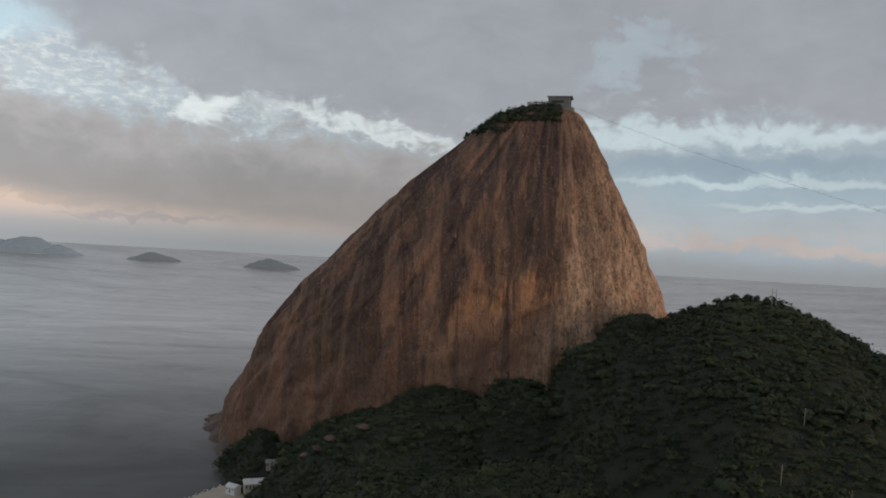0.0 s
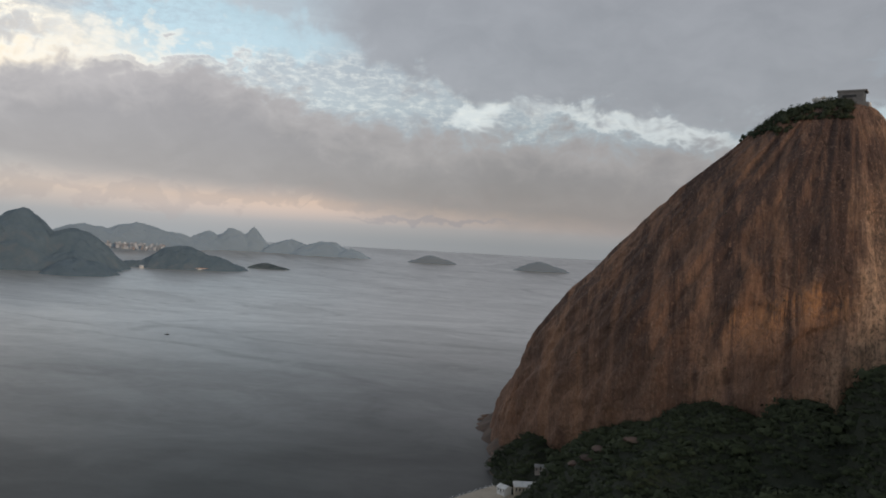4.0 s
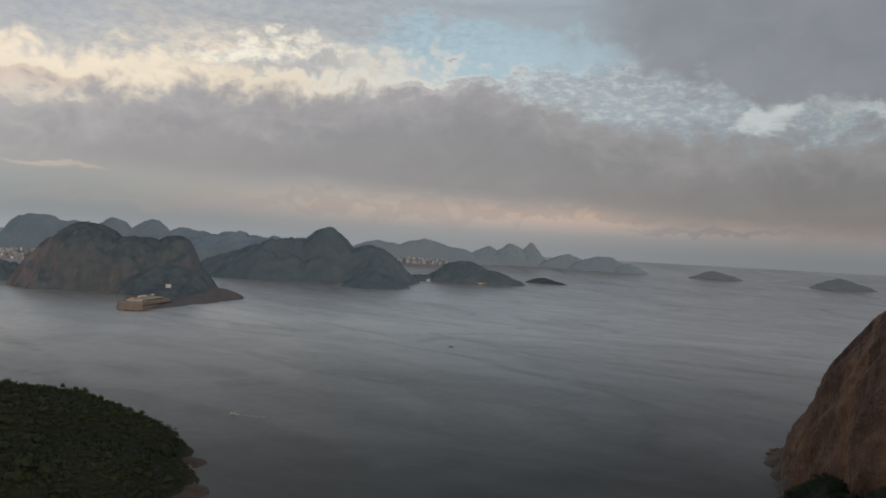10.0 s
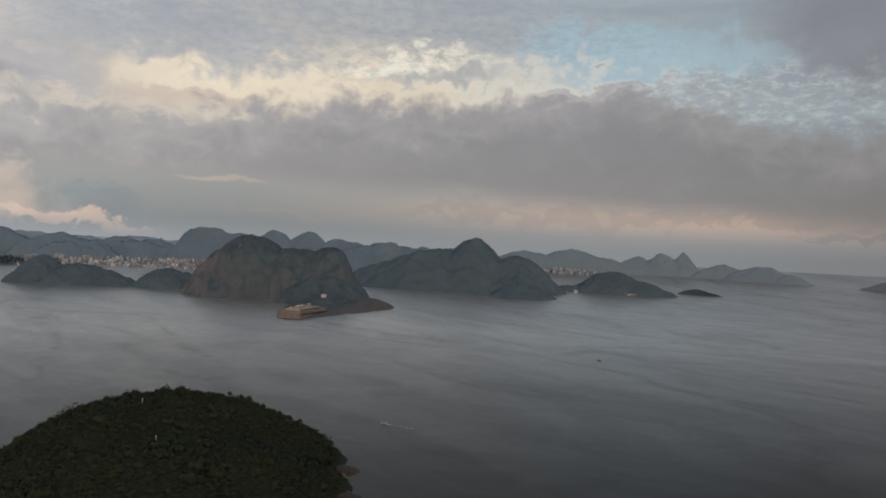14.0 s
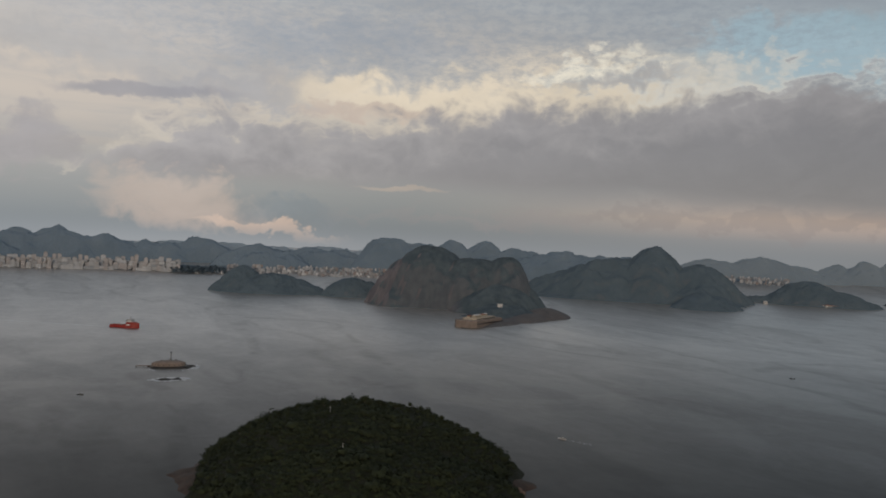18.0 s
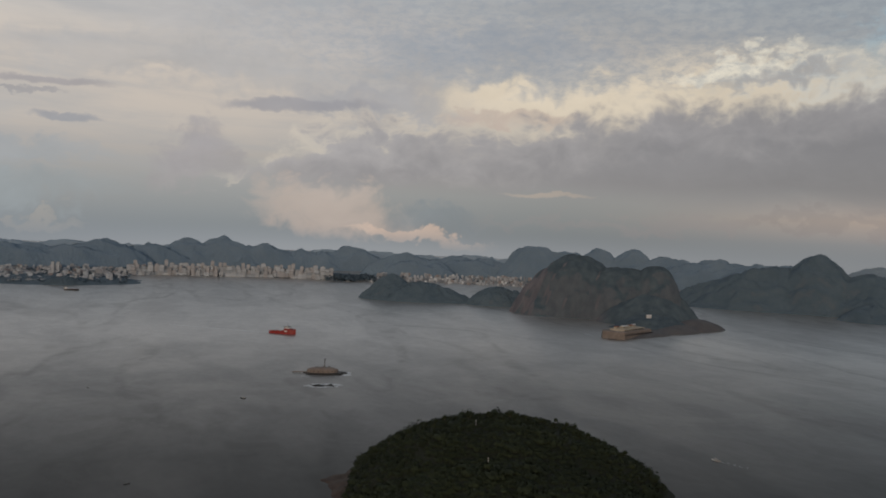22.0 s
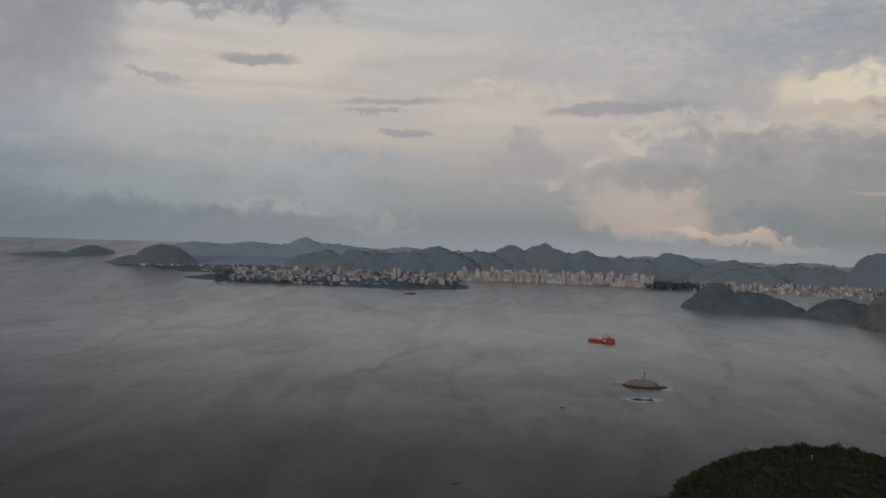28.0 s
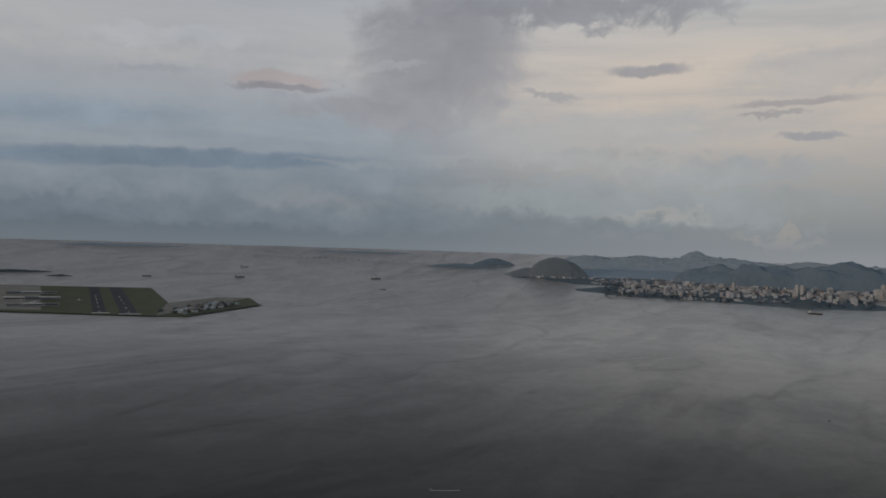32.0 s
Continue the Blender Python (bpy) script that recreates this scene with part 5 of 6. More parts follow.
def make_house(m, lx, ly, h, label, roof_mat, wall_mat=CREAM, group="shore houses"):
    b = thing("house", m, label, "house", group)
    part("wall", box(-lx / 2, lx / 2, -ly / 2, ly / 2, -2, h, 0.05), wall_mat, b)
    part("roof", gable(-lx / 2 - 0.8, lx / 2 + 0.8, -ly / 2 - 0.8, ly / 2 + 0.8, h, h + ly * 0.28), roof_mat, b)
    n = max(2, int(lx / 3.2))
    for i in range(n):
        x = -lx / 2 + (i + 0.5) * lx / n
        w = part("window", box(x - 0.6, x + 0.6, -ly / 2 - 0.05, -ly / 2 + 0.12, h * 0.45, h * 0.8), DARK, b)
        part("sill", box(x - 0.75, x + 0.75, -ly / 2 - 0.2, -ly / 2 - 0.052, h * 0.42, h * 0.45), WHITE, w)
    part("door", box(-0.6, 0.6, -ly / 2 - 0.08, -ly / 2 + 0.1, 0, 2.1), DARK, b)
    return b


def shore_z(x, y):
    return max(2.9, ground(URCA, URCA_ROUGH, URCA_SEED, x, y) + 0.5)


make_house(pose(-160, 752, shore_z(-160, 752), 0, 0, 20), 26, 13, 8.0, "cream plastered barracks with a pale pitched roof by the beach", WHITE)
make_house(pose(-182, 748, shore_z(-182, 748), 0, 0, -30), 11, 9, 5.0, "small white house beside the beach", WHITE, WHITE)
make_house(pose(-153, 776, shore_z(-153, 776), 0, 0, 8), 11, 8, 6.0, "brown stone house among trees above the beach", GREY, STONE)
OUTCROP = plain("pinkish_forest_rock", (0.07, 0.048, 0.039), (0.14, 0.093, 0.073), 4.0)
for x, y, s in ((-96, 700, 9), (-88, 706, 7), (-112, 712, 6), (-60, 690, 7)):
    r = boulder(x, y, ground(URCA, URCA_ROUGH, URCA_SEED, x, y) + 2.5, s * 1.2, s, s * 0.55, x * 7, int(-x), False, "pinkish rock outcrop among the trees", "forest outcrops")
    r.data = r.data.copy()
    r.data.materials[0] = OUTCROP

# ---- fort on the rock point ----
def make_fort():
    f = thing("fort", place((-2355, 1430, 9), 120), "old ochre stone sea fort on a low rock point", "fort")
    x0, x1, y0, y1 = -118, 92, -46, 40
    outline = [(x0, y0 + 14), (x0 + 16, y0), (x1, y0 + 6), (x1 + 14, y0 + 26), (x1, y1), (x0 + 20, y1), (x0, y1 - 16)]
    def wall_ring(z0, z1, grow):
        return [[(x * g, y * g, z) for x, y in outline] for z, g in ((z0, grow * 1.02), (z1, grow))]
    part("rampart", loft(wall_ring(-9, 13, 1.0)), STONE, f, "battered ochre rampart")
    part("parapet", loft(wall_ring(13.004, 15.5, 0.985)), STONE, f)
    part("battery", loft([[(x * 0.72, y * 0.66, z) for x, y in outline] for z in (15.504, 21)]), CREAM, f, "cream upper battery")
    for i in range(15):
        x = x0 + 22 + i * 13
        part("gun_port", box(x - 2.2, x + 2.2, y0 - 1.2, y0 + 6, 2.5, 6.5), DARK, f)
    for i in range(9):
        x = -70 + i * 15
        part("arch", box(x - 3, x + 3, y0 * 0.66 - 0.6, y0 * 0.66 + 3, 16.2, 19.6), DARK, f)
    for x, y, lx, ly, h, rm in ((-40, -6, 40, 12, 7, WHITE), (20, 2, 34, 11, 6, TILE), (62, 8, 24, 10, 6, WHITE), (-78, 6, 18, 10, 5, TILE)):
        b = thing("fort_building", place((-2355, 1430, 9), 120) @ pose(x * 0.8, y, 21.0), "pale building on the fort's upper terrace", "building", "fort buildings")
        part("wall", box(-lx / 2, lx / 2, -ly / 2, ly / 2, 0, h), CREAM, b)
        part("roof", gable(-lx / 2 - 1, lx / 2 + 1, -ly / 2 - 1, ly / 2 + 1, h, h + 3), rm, b)
        for i in range(int(lx / 6)):
            part("window", box(-lx / 2 + 2 + i * 6, -lx / 2 + 4 + i * 6, -ly / 2 - 0.1, -ly / 2 + 0.2, h * 0.4, h * 0.75), DARK, b)
    lodge = thing("white_lodge", place(at(57.3, 2990, 54), 57), "small white building on the slope above the fort", "building")
    part("wall", box(-9, 9, -4, 4, -6, 4), WHITE, lodge)
    part("roof", gable(-10, 10, -5, 5, 4, 6.5), WHITE, lodge)


make_fort()
for yaw, far, z, lx in ((63.4, 3440, 12, 13), (62.2, 3420, 6, 16), (60.8, 3400, 5, 12)):
    b = thing("shore_hut", place(at(yaw, far, z), yaw), "small white hut at the foot of the headland", "hut", "headland huts")
    part("wall", box(-lx / 2, lx / 2, -4, 4, -12, 5), WHITE, b)
    part("roof", gable(-lx / 2 - 1, lx / 2 + 1, -5, 5, 5, 8), WHITE if z > 8 else GREY, b)
foam("surf", [(*at(59.8, 2640 + i * 2)[:2], 20, 5, 60 + 8 * i) for i in range(4)] + ring_foam(-2330, 1400, 120, 100, 26, 14, 5, (2.6, 4.6)), "white surf round the fort's rocks")

foam("surf", [(*at(66.4 - i * 0.09, 3385 + abs(i - 10) * 2.0)[:2], 22, 7, 150) for i in range(24)] + [(*at(64.2 - i * 0.1, 3400 + i * 3)[:2], 22, 6, 150) for i in range(32)], "thin pale surf line along the foot of the headland")

# ---- island fort in the channel ----
def make_islet_fort():
    c = np.array((-1692, 288, 0.0))
    m = place(c, 80)
    rock = thing("reef", m, "flat dark reef carrying the island fort", "reef")
    rng = np.random.RandomState(8)
    ring = lambda k, z: [(math.cos(a) * 44 * k * (1 + 0.12 * math.sin(3 * a + 1) + 0.06 * math.sin(7 * a)), math.sin(a) * 25 * k * (1 + 0.1 * math.sin(5 * a)), z + 0.5 * math.sin(9 * a)) for a in np.linspace(0, 2 * np.pi, 37)[:-1]]
    part("ledge", loft([ring(1.06, -3), ring(1.0, 1.0), ring(0.86, 3.2)]), BLACKROCK, rock)
    f = thing("island_fort", m @ pose(-2, 0, 3.0), "low oval armoured fort of ochre stone in the channel", "fort")
    oval = lambda k, z: [(math.cos(a) * 34 * k, math.sin(a) * 17 * k, z) for a in np.linspace(0, 2 * np.pi, 41)[:-1]]
    part("wall", loft([oval(1.0, -2), oval(0.96, 7.0)]), STONE, f, "sloping ochre wall")
    part("deck", loft([oval(0.9, 7.004), oval(0.7, 9.5), oval(0.4, 10.6)]), STONE, f, "rounded concrete deck")
    for a in (0.4, 1.4, 3.6, 5.2):
        part("cupola", tube(math.cos(a) * 15, math.sin(a) * 7, 9.6, 12.2, 3.2, 2.2, 12), GREY, f)
    mast_ = part("mast", tube(4, 0, 10.4, 26, 1.1, 0.8, 8), GREY, f, "grey light tower")
    part("lantern", tube(4, 0, 26.004, 28.5, 1.6, 1.2, 8), DARK, mast_)
    for i in range(9):
        a = math.pi + 0.35 + i * 0.31
        part("embrasure", box(math.cos(a) * 33.2 - 0.9, math.cos(a) * 33.2 + 0.9, math.sin(a) * 16.6 - 0.9, math.sin(a) * 16.6 + 0.9, 2.2, 4.0), DARK, f)
    j = thing("jetty", m @ pose(-50, 4, 0), "narrow stone jetty beside the island fort", "jetty")
    part("deck", box(-16, 12, -2, 2, 2.5, 3.6, 0.2), STONE, j)
    for x in (-14, -7, 0, 7):
        part("pile", tube(x, 0, -4, 2.496, 0.9, None, 8), GREY, j)
    for i in range(16):
        a = rng.uniform(-0.9, 0.7)
        q = m @ Vector((math.cos(a) * rng.uniform(36, 50), math.sin(a) * rng.uniform(18, 30), 0))
        r = rng.uniform(2.5, 6)
        boulder(q.x, q.y, r * 0.1, r, r, r * 0.7, rng.uniform(0, 360), i, True, "wet black rock beside the island fort", "channel rocks")
    for i in range(12):
        r = rng.uniform(4, 9)
        q = Vector((-1545 + rng.uniform(-8, 8), 262 + rng.uniform(-16, 16), 0))
        boulder(q.x, q.y, -r * 0.05, r, r, r * 0.6, rng.uniform(0, 360), i, True, "wet black rock awash in the channel", "channel rocks")
    q = [m @ Vector((46 + 9 * rng.uniform(-1, 1), rng.uniform(-28, 16), 0)) for _ in range(70)]
    foam("surf", [(p.x, p.y, rng.uniform(8, 20), rng.uniform(5, 11), rng.uniform(0, 180)) for p in q] + ring_foam(-1545, 262, 15, 28, 60, 13, 6) + ring_foam(-1672, 288, 26, 44, 16, 7, 7, (-1.5, 1.5)), "white surf breaking on the channel rocks")


make_islet_fort()


# ---- the red ship ----
def make_ship():
    s = thing("supply_ship", place((-2446, 296, 0), 50) @ Matrix.Scale(1.0, 4), "red offshore supply ship with a white bridge under way", "ship")
    def rib(x, w, top, low=-2.5):
        return [(x, -w * 0.55, low), (x, -w, 1.0), (x, -w, top), (x, w, top), (x, w, 1.0), (x, w * 0.55, low)]
    hull = part("hull", loft([rib(-43, 8.2, 6.5), rib(-38, 9.4, 6.5), rib(0, 9.6, 6.5), rib(8, 9.6, 6.5), rib(8.4, 9.6, 13.5), rib(28, 9.0, 14), rib(38, 5.2, 15.5), rib(46, 0.5, 17, 2.0)]), RED, s, "red steel hull")
    part("working_deck", box(-41, 7, -7.6, 7.6, 6.51, 6.9), GREY, s)
    for y in (-8.6, 8.6):
        part("bulwark", box(-42, 8, y - 0.35, y + 0.35, 6.504, 9.0), RED, s)
    part("forecastle", box(8, 34, -8.4, 8.4, 14.2, 17.5, 0.4), RED, s, "red forecastle block")
    part("accommodation", box(10, 27, -7.6, 7.6, 17.504, 21, 0.3), WHITE, s)
    br = part("bridge", box(12, 24, -8.6, 8.6, 21.004, 25, 0.5), WHITE, s, "white wheelhouse")
    part("bridge_window", box(11.8, 24.2, -8.8, 8.8, 22.6, 23.9), DARK, br)
    m_ = part("mast", tube(17, 0, 25, 35, 0.7, 0.3, 8), STEEL, s)
    part("radar", box(15, 19, -2.5, 2.5, 30, 30.6), WHITE, m_)
    for y in (-5.5, 5.5):
        part("funnel", box(8.8, 11.6, y - 1.6, y + 1.6, 17.6, 24, 0.3), DARK, s)
    for y in (-9.72, 9.72):
        part("name_panel", box(11, 22, y - 0.06, y + 0.06, 7.5, 11.5), WHITE, s, "white painted panel")
    part("crane", rod((-30, 7, 7), (-18, 6, 15), 0.6), STEEL, s)
    for i, x in enumerate((-36, -28, -20, -12)):
        part("deck_cargo", box(x, x + 5, -4 + (i % 2) * 2, 1 + (i % 2) * 2, 6.92, 9.5, 0.1), (TILE, GREY, RED, GREY)[i], s)
    d = Vector((math.cos(radians(50)), math.sin(radians(50)), 0))
    rng = np.random.RandomState(5)
    foam("wake", [(-2446 - d.x * k + rng.uniform(-3, 3), 296 - d.y * k + rng.uniform(-3, 3), rng.uniform(16, 36), rng.uniform(3, 7), 50) for k in range(50, 420, 9)] + [(-2446 + d.x * 46 + rng.uniform(-6, 6), 296 + d.y * 46, 8, 3, 50) for _ in range(5)], "pale broken wake behind the ship")


make_ship()


# ---- boats ----
def make_boat(p, turn, length, hull_mat, label, cabin=True, group="moored boats"):
    b = thing("boat", place(p, turn), label, "boat", group)
    L, w = length / 2, length * 0.16
    rib = lambda x, k, t: [(x, -w * k * 0.4, -0.5), (x, -w * k, t), (x, w * k, t), (x, w * k * 0.4, -0.5)]
    part("hull", loft([rib(-L, 0.8, length * 0.10), rib(0, 1.0, length * 0.10), rib(L * 0.6, 0.75, length * 0.12), rib(L, 0.05, length * 0.15)]), hull_mat, b)
    part("gunwale", box(-L, L * 0.55, -w * 0.95, w * 0.95, length * 0.102, length * 0.115), GREY, b)
    if cabin:
        c = part("cabin", box(-L * 0.3, L * 0.3, -w * 0.7, w * 0.7, length * 0.118, length * 0.25, 0.1), WHITE, b)
        part("window", box(-L * 0.25, L * 0.31, -w * 0.72, w * 0.72, length * 0.18, length * 0.225), DARK, c)
    part("mast", tube(0, 0, length * 0.1, length * 0.45, 0.12, 0.06, 6), STEEL, b)
    return b


make_boat((-902, 684, 0), 205, 13, WHITE, "white motor launch crossing the bay", True, "")
foam("wake", [(-902 + 9 * k * 0.9, 684 + 4 * k * 0.9, 6, 1.6, 25) for k in range(1, 6)], "short white wake of the launch")
for (x, y), a, ln in (((-1575, -163), 20, 9), ((-1435, 101), 60, 11), ((-948, -64), 110, 7), ((-915, -336), 80, 5), ((-1183, 1534), 10, 12)):
    make_boat((x, y, 0), a, ln, BLACKROCK, "small dark fishing boat lying in the bay", ln > 8)
make_boat((-800, -522, 0), 240, 7, WHITE, "fast white boat trailing a foam wake", True, "")
foam("wake", [(-800 - 2.2 * k, -522 + 3.6 * k * (1 - 0.02 * k), 6, 1.2, 120) for k in range(1, 10)], "white wake of a fast boat")


def make_freighter(p, turn, length, label, hull_mat=BLACKROCK):
    s = thing("freighter", place(p, turn), label, "ship", "ships at anchor")
    L, w, h = length / 2, length * 0.075, length * 0.07
    rib = lambda x, k, t: [(x, -w * k * 0.6, -2), (x, -w * k, t), (x, w * k, t), (x, w * k * 0.6, -2)]
    part("hull", loft([rib(-L, 0.8, h), rib(-L * 0.8, 1, h), rib(L * 0.7, 1, h), rib(L, 0.05, h * 1.25)]), hull_mat, s)
    part("deckhouse", box(-L * 0.9, -L * 0.6, -w * 0.8, w * 0.8, h + 0.004, h * 3.2, 0.2), WHITE, s)
    part("funnel", box(-L * 0.95, -L * 0.87, -w * 0.25, w * 0.25, h * 1.1, h * 3.8), DARK, s)
    for x in (-0.2, 0.15, 0.5):
        part("hatch", box(L * x, L * (x + 0.25), -w * 0.6, w * 0.6, h + 0.004, h * 1.25), TILE, s)
    part("mast", tube(L * 0.8, 0, h, h * 2.6, length * 0.006, length * 0.003, 6), STEEL, s)


make_freighter((-5612, -5656, 0), 150, 80, "white ferry far out on the bay", WHITE)
make_freighter((-3964, -2849, 0), 110, 36, "small tug riding at anchor")
make_freighter((-5011, -3665, 0), 120, 75, "dark freighter riding at anchor")
make_freighter((-4194, -4279, 0), 145, 70, "dark barge riding at anchor")
make_freighter((-3685, -4656, 0), 125, 60, "dark barge near the airfield")
make_freighter((-4368, -502, 0), 85, 70, "long low barge off the city shore")
make_freighter((-5133, -308, 0), 110, 45, "dark tug off the city beach")
make_freighter((-10596, -8423, 0), 120, 110, "white ship beyond the bridge", WHITE)


# ---- barracks on the far point ----
for yaw, far, lx in ((38.2, 5270, 46), (37.1, 5230, 40), (36.2, 5200, 60), (35.3, 5190, 90), (41.2, 5130, 30), (39.4, 5200, 24), (36.7, 5200, 36)):
    b = thing("barracks", place(at(yaw, far, 3), yaw), "long white barracks along the shore of the point", "building", "point barracks")
    part("wall", box(-lx / 2, lx / 2, -6, 6, -6, 9), WHITE, b)
    part("roof", gable(-lx / 2 - 1, lx / 2 + 1, -7.5, 7.5, 9, 13), TILE if lx > 50 else WHITE, b)
    for i in range(int(lx / 8)):
        part("window", box(-lx / 2 + 2 + i * 8, -lx / 2 + 5 + i * 8, -6.2, -5.8, 3, 6.5), DARK, b)

# ---- city ----
def tower_mesh(w, d, floors, fh, seed):
    """A block with a proud slab and a set-back window band at every floor."""
    bm = bmesh.new()
    rings, z = [], -6.0
    def ring(k, z):
        return [(-w / 2 * k, -d / 2 * k, z), (w / 2 * k, -d / 2 * k, z), (w / 2 * k, d / 2 * k, z), (-w / 2 * k, d / 2 * k, z)]
    rings.append(ring(1, z))
    for i in range(floors):
        b = i * fh
        rings += [ring(1, b + 0.001), ring(1, b + fh * 0.42), ring(0.93, b + fh * 0.46), ring(0.93, b + fh * 0.92), ring(1, b + fh * 0.96)]
    bm.free()
    return loft(rings)


# Plaster tones shifted pale and bluish: distance haze in the base colour.
HAZED_PLASTER = [plain(f"hazed_plaster_{n}", a, b, 30.0) for n, a, b in (
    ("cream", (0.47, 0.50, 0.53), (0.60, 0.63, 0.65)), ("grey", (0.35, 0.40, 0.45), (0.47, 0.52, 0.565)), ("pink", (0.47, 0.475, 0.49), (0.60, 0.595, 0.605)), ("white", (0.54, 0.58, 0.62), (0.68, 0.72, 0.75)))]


def make_tower(k, w, d, floors, fh):
    t = thing("apartment_building", pose(0, 0, 0), ("cream apartment tower with banded floors on the far shore", "grey apartment block with banded floors on the far shore", "pinkish apartment tower with banded floors on the far shore", "pale apartment tower with banded floors on the far shore")[k % 4], "building", "city blocks")
    h = floors * fh
    part("wall", tower_mesh(w, d, floors, fh, k), HAZED_PLASTER[k % 4], t)
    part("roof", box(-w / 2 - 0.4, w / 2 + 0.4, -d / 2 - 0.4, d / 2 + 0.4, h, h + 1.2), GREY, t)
    part("water_tank", box(-w * 0.2, w * 0.15, -d * 0.2, d * 0.2, h + 1.204, h + 5.0), HAZED_PLASTER[(k + 1) % 4], t)
    return t


def make_city():
    rng = np.random.RandomState(21)
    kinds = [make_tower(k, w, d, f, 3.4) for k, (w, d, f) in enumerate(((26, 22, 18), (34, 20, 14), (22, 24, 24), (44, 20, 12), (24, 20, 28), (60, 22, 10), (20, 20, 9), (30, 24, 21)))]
    used = [False] * len(kinds)
    spots = []
    for row, (far0, hs) in enumerate(((6290, 0.6), (6370, 0.72), (6460, 0.85), (6580, 0.95))):
        a = 79.6
        while a < 93.0:
            far = far0 + rng.uniform(-20, 20) - max(0, 82.5 - a) * 70 - max(0, a - 91.5) * 120
            spots.append((a, far, hs * rng.uniform(0.62, 1.12), (0, 1, 2, 3, 7, 0, 2)[rng.randint(7)], 2 + row * 8))
            a += rng.uniform(0.22, 0.36)
    for _ in range(150):
        a = rng.uniform(93.2, 108.5)
        far = rng.uniform(5080, 6700)
        spots.append((a, far, rng.uniform(0.25, 0.55), rng.choice([0, 1, 2, 4, 6, 7, 4]), 6))
    for _ in range(24):
        a = rng.uniform(97.5, 105)
        spots.append((a, rng.uniform(4990, 5060), rng.uniform(0.25, 0.5), rng.choice([1, 3, 5, 6]), 4))
    for a, far, k in ((97.3, 6000, 4), (97.6, 6050, 4), (101.5, 6200, 2), (91.7, 6300, 7), (91.3, 6320, 2), (91.0, 6330, 7)):
        spots.append((a, far, 0.95, k, 8))
    for n, (a, far, s, k, z) in enumerate(spots):
        m = place(at(a, far, z), a + (rng.uniform(-7, 7) if a < 93 else rng.uniform(-25, 25))) @ Matrix.Diagonal((1.25 if a < 93 else min(0.85, s + 0.25), min(1, s + 0.3), s * (0.92 if a < 93 else 0.85), 1))
        if not used[k]:
            used[k] = True
            t = kinds[k]
        else:
            t = copy_thing(kinds[k], pose(0, 0, 0))
        t.matrix_world = m
    for k, u in enumerate(used):
        if not u:
            kinds[k].matrix_world = place(at(94 + k, 5600, 5), 90)


make_city()


def make_suburbs():
    """Small houses of the far coves, too many and too far to count."""
    rng = np.random.RandomState(31)
    V, F, n = [], [], 0
    spots = [(rng.uniform(62.5, 76.5), rng.uniform(6150, 7300)) for _ in range(420)] + [(rng.uniform(76, 80), rng.uniform(6000, 6500)) for _ in range(60)]
    spots += [(rng.uniform(50.5, 55.5), rng.uniform(5300, 6600)) for _ in range(120)] + [(rng.uniform(38, 42.5), rng.uniform(8200, 9500)) for _ in range(160)]
    spots += [(rng.uniform(103, 111), rng.uniform(6400, 7900)) for _ in range(160)] + [(rng.uniform(111, 115.6), rng.uniform(7330, 7480)) for _ in range(26)] + [(rng.uniform(84, 103), rng.uniform(6700, 7600)) for _ in range(150)]
    spots = [(a, far, 1.0) for a, far in spots]
    spots += [(rng.uniform(79.8, 93), rng.uniform(6420, 6620), rng.uniform(2.0, 5.0)) for _ in range(320)] + [(rng.uniform(93.5, 109), rng.uniform(5200, 6900), rng.uniform(1.0, 3.2)) for _ in range(620)]
    for a, far, tall in spots:
        x, y, _ = at(a, far)
        w, d, h = rng.uniform(10, 24), rng.uniform(8, 14), rng.uniform(5, 13) * tall
        if tall > 1:
            w, d = w + 6, d + 8
        z = 4 + max(0, far - 6400) * (0.004 if a > 100 else 0.012 if a > 84 else 0.035 if a > 60 else 0.02)
        c, s = math.cos(rng.uniform(0, 3)), math.sin(rng.uniform(0, 3))
        P = np.array([(-w, -d, -14), (w, -d, -14), (w, d, -14), (-w, d, -14), (-w, -d, h), (w, -d, h), (w, d, h), (-w, d, h), (-w, 0, h + 4), (w, 0, h + 4)]) * (0.5, 0.5, 1)
        P = np.stack([x + P[:, 0] * c - P[:, 1] * s, y + P[:, 0] * s + P[:, 1] * c, z + P[:, 2]], 1)
        V.append(P)
        for q in ((0, 1, 5), (0, 5, 4), (1, 2, 6), (1, 6, 5), (2, 3, 7), (2, 7, 6), (3, 0, 4), (3, 4, 7), (4, 5, 9), (4, 9, 8), (6, 7, 8), (6, 8, 9), (4, 8, 7), (5, 6, 9)):
            F.append([i + n for i in q])
        n += 10
    pos, _ = eased(np.vstack(V))
    def build(N, ins, co):
        rnd = N.put("ShaderNodeNewGeometry").outputs["Random Per Island"]
        # House paints vary by house; distance haze is blended in as blue-grey.
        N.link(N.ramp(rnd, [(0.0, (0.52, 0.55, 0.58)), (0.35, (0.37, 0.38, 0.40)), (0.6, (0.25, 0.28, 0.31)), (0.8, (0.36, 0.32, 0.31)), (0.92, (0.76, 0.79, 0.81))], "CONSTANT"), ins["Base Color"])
        ins["Roughness"].default_value = 0.85
    tagged(new("hillside_houses", tri_mesh("hillside_houses", pos, F, material("haze_tinted_house_paint", build))), "scattered pale and terracotta houses along the far coves and behind the towers", "houses", kind="stuff")


make_suburbs()


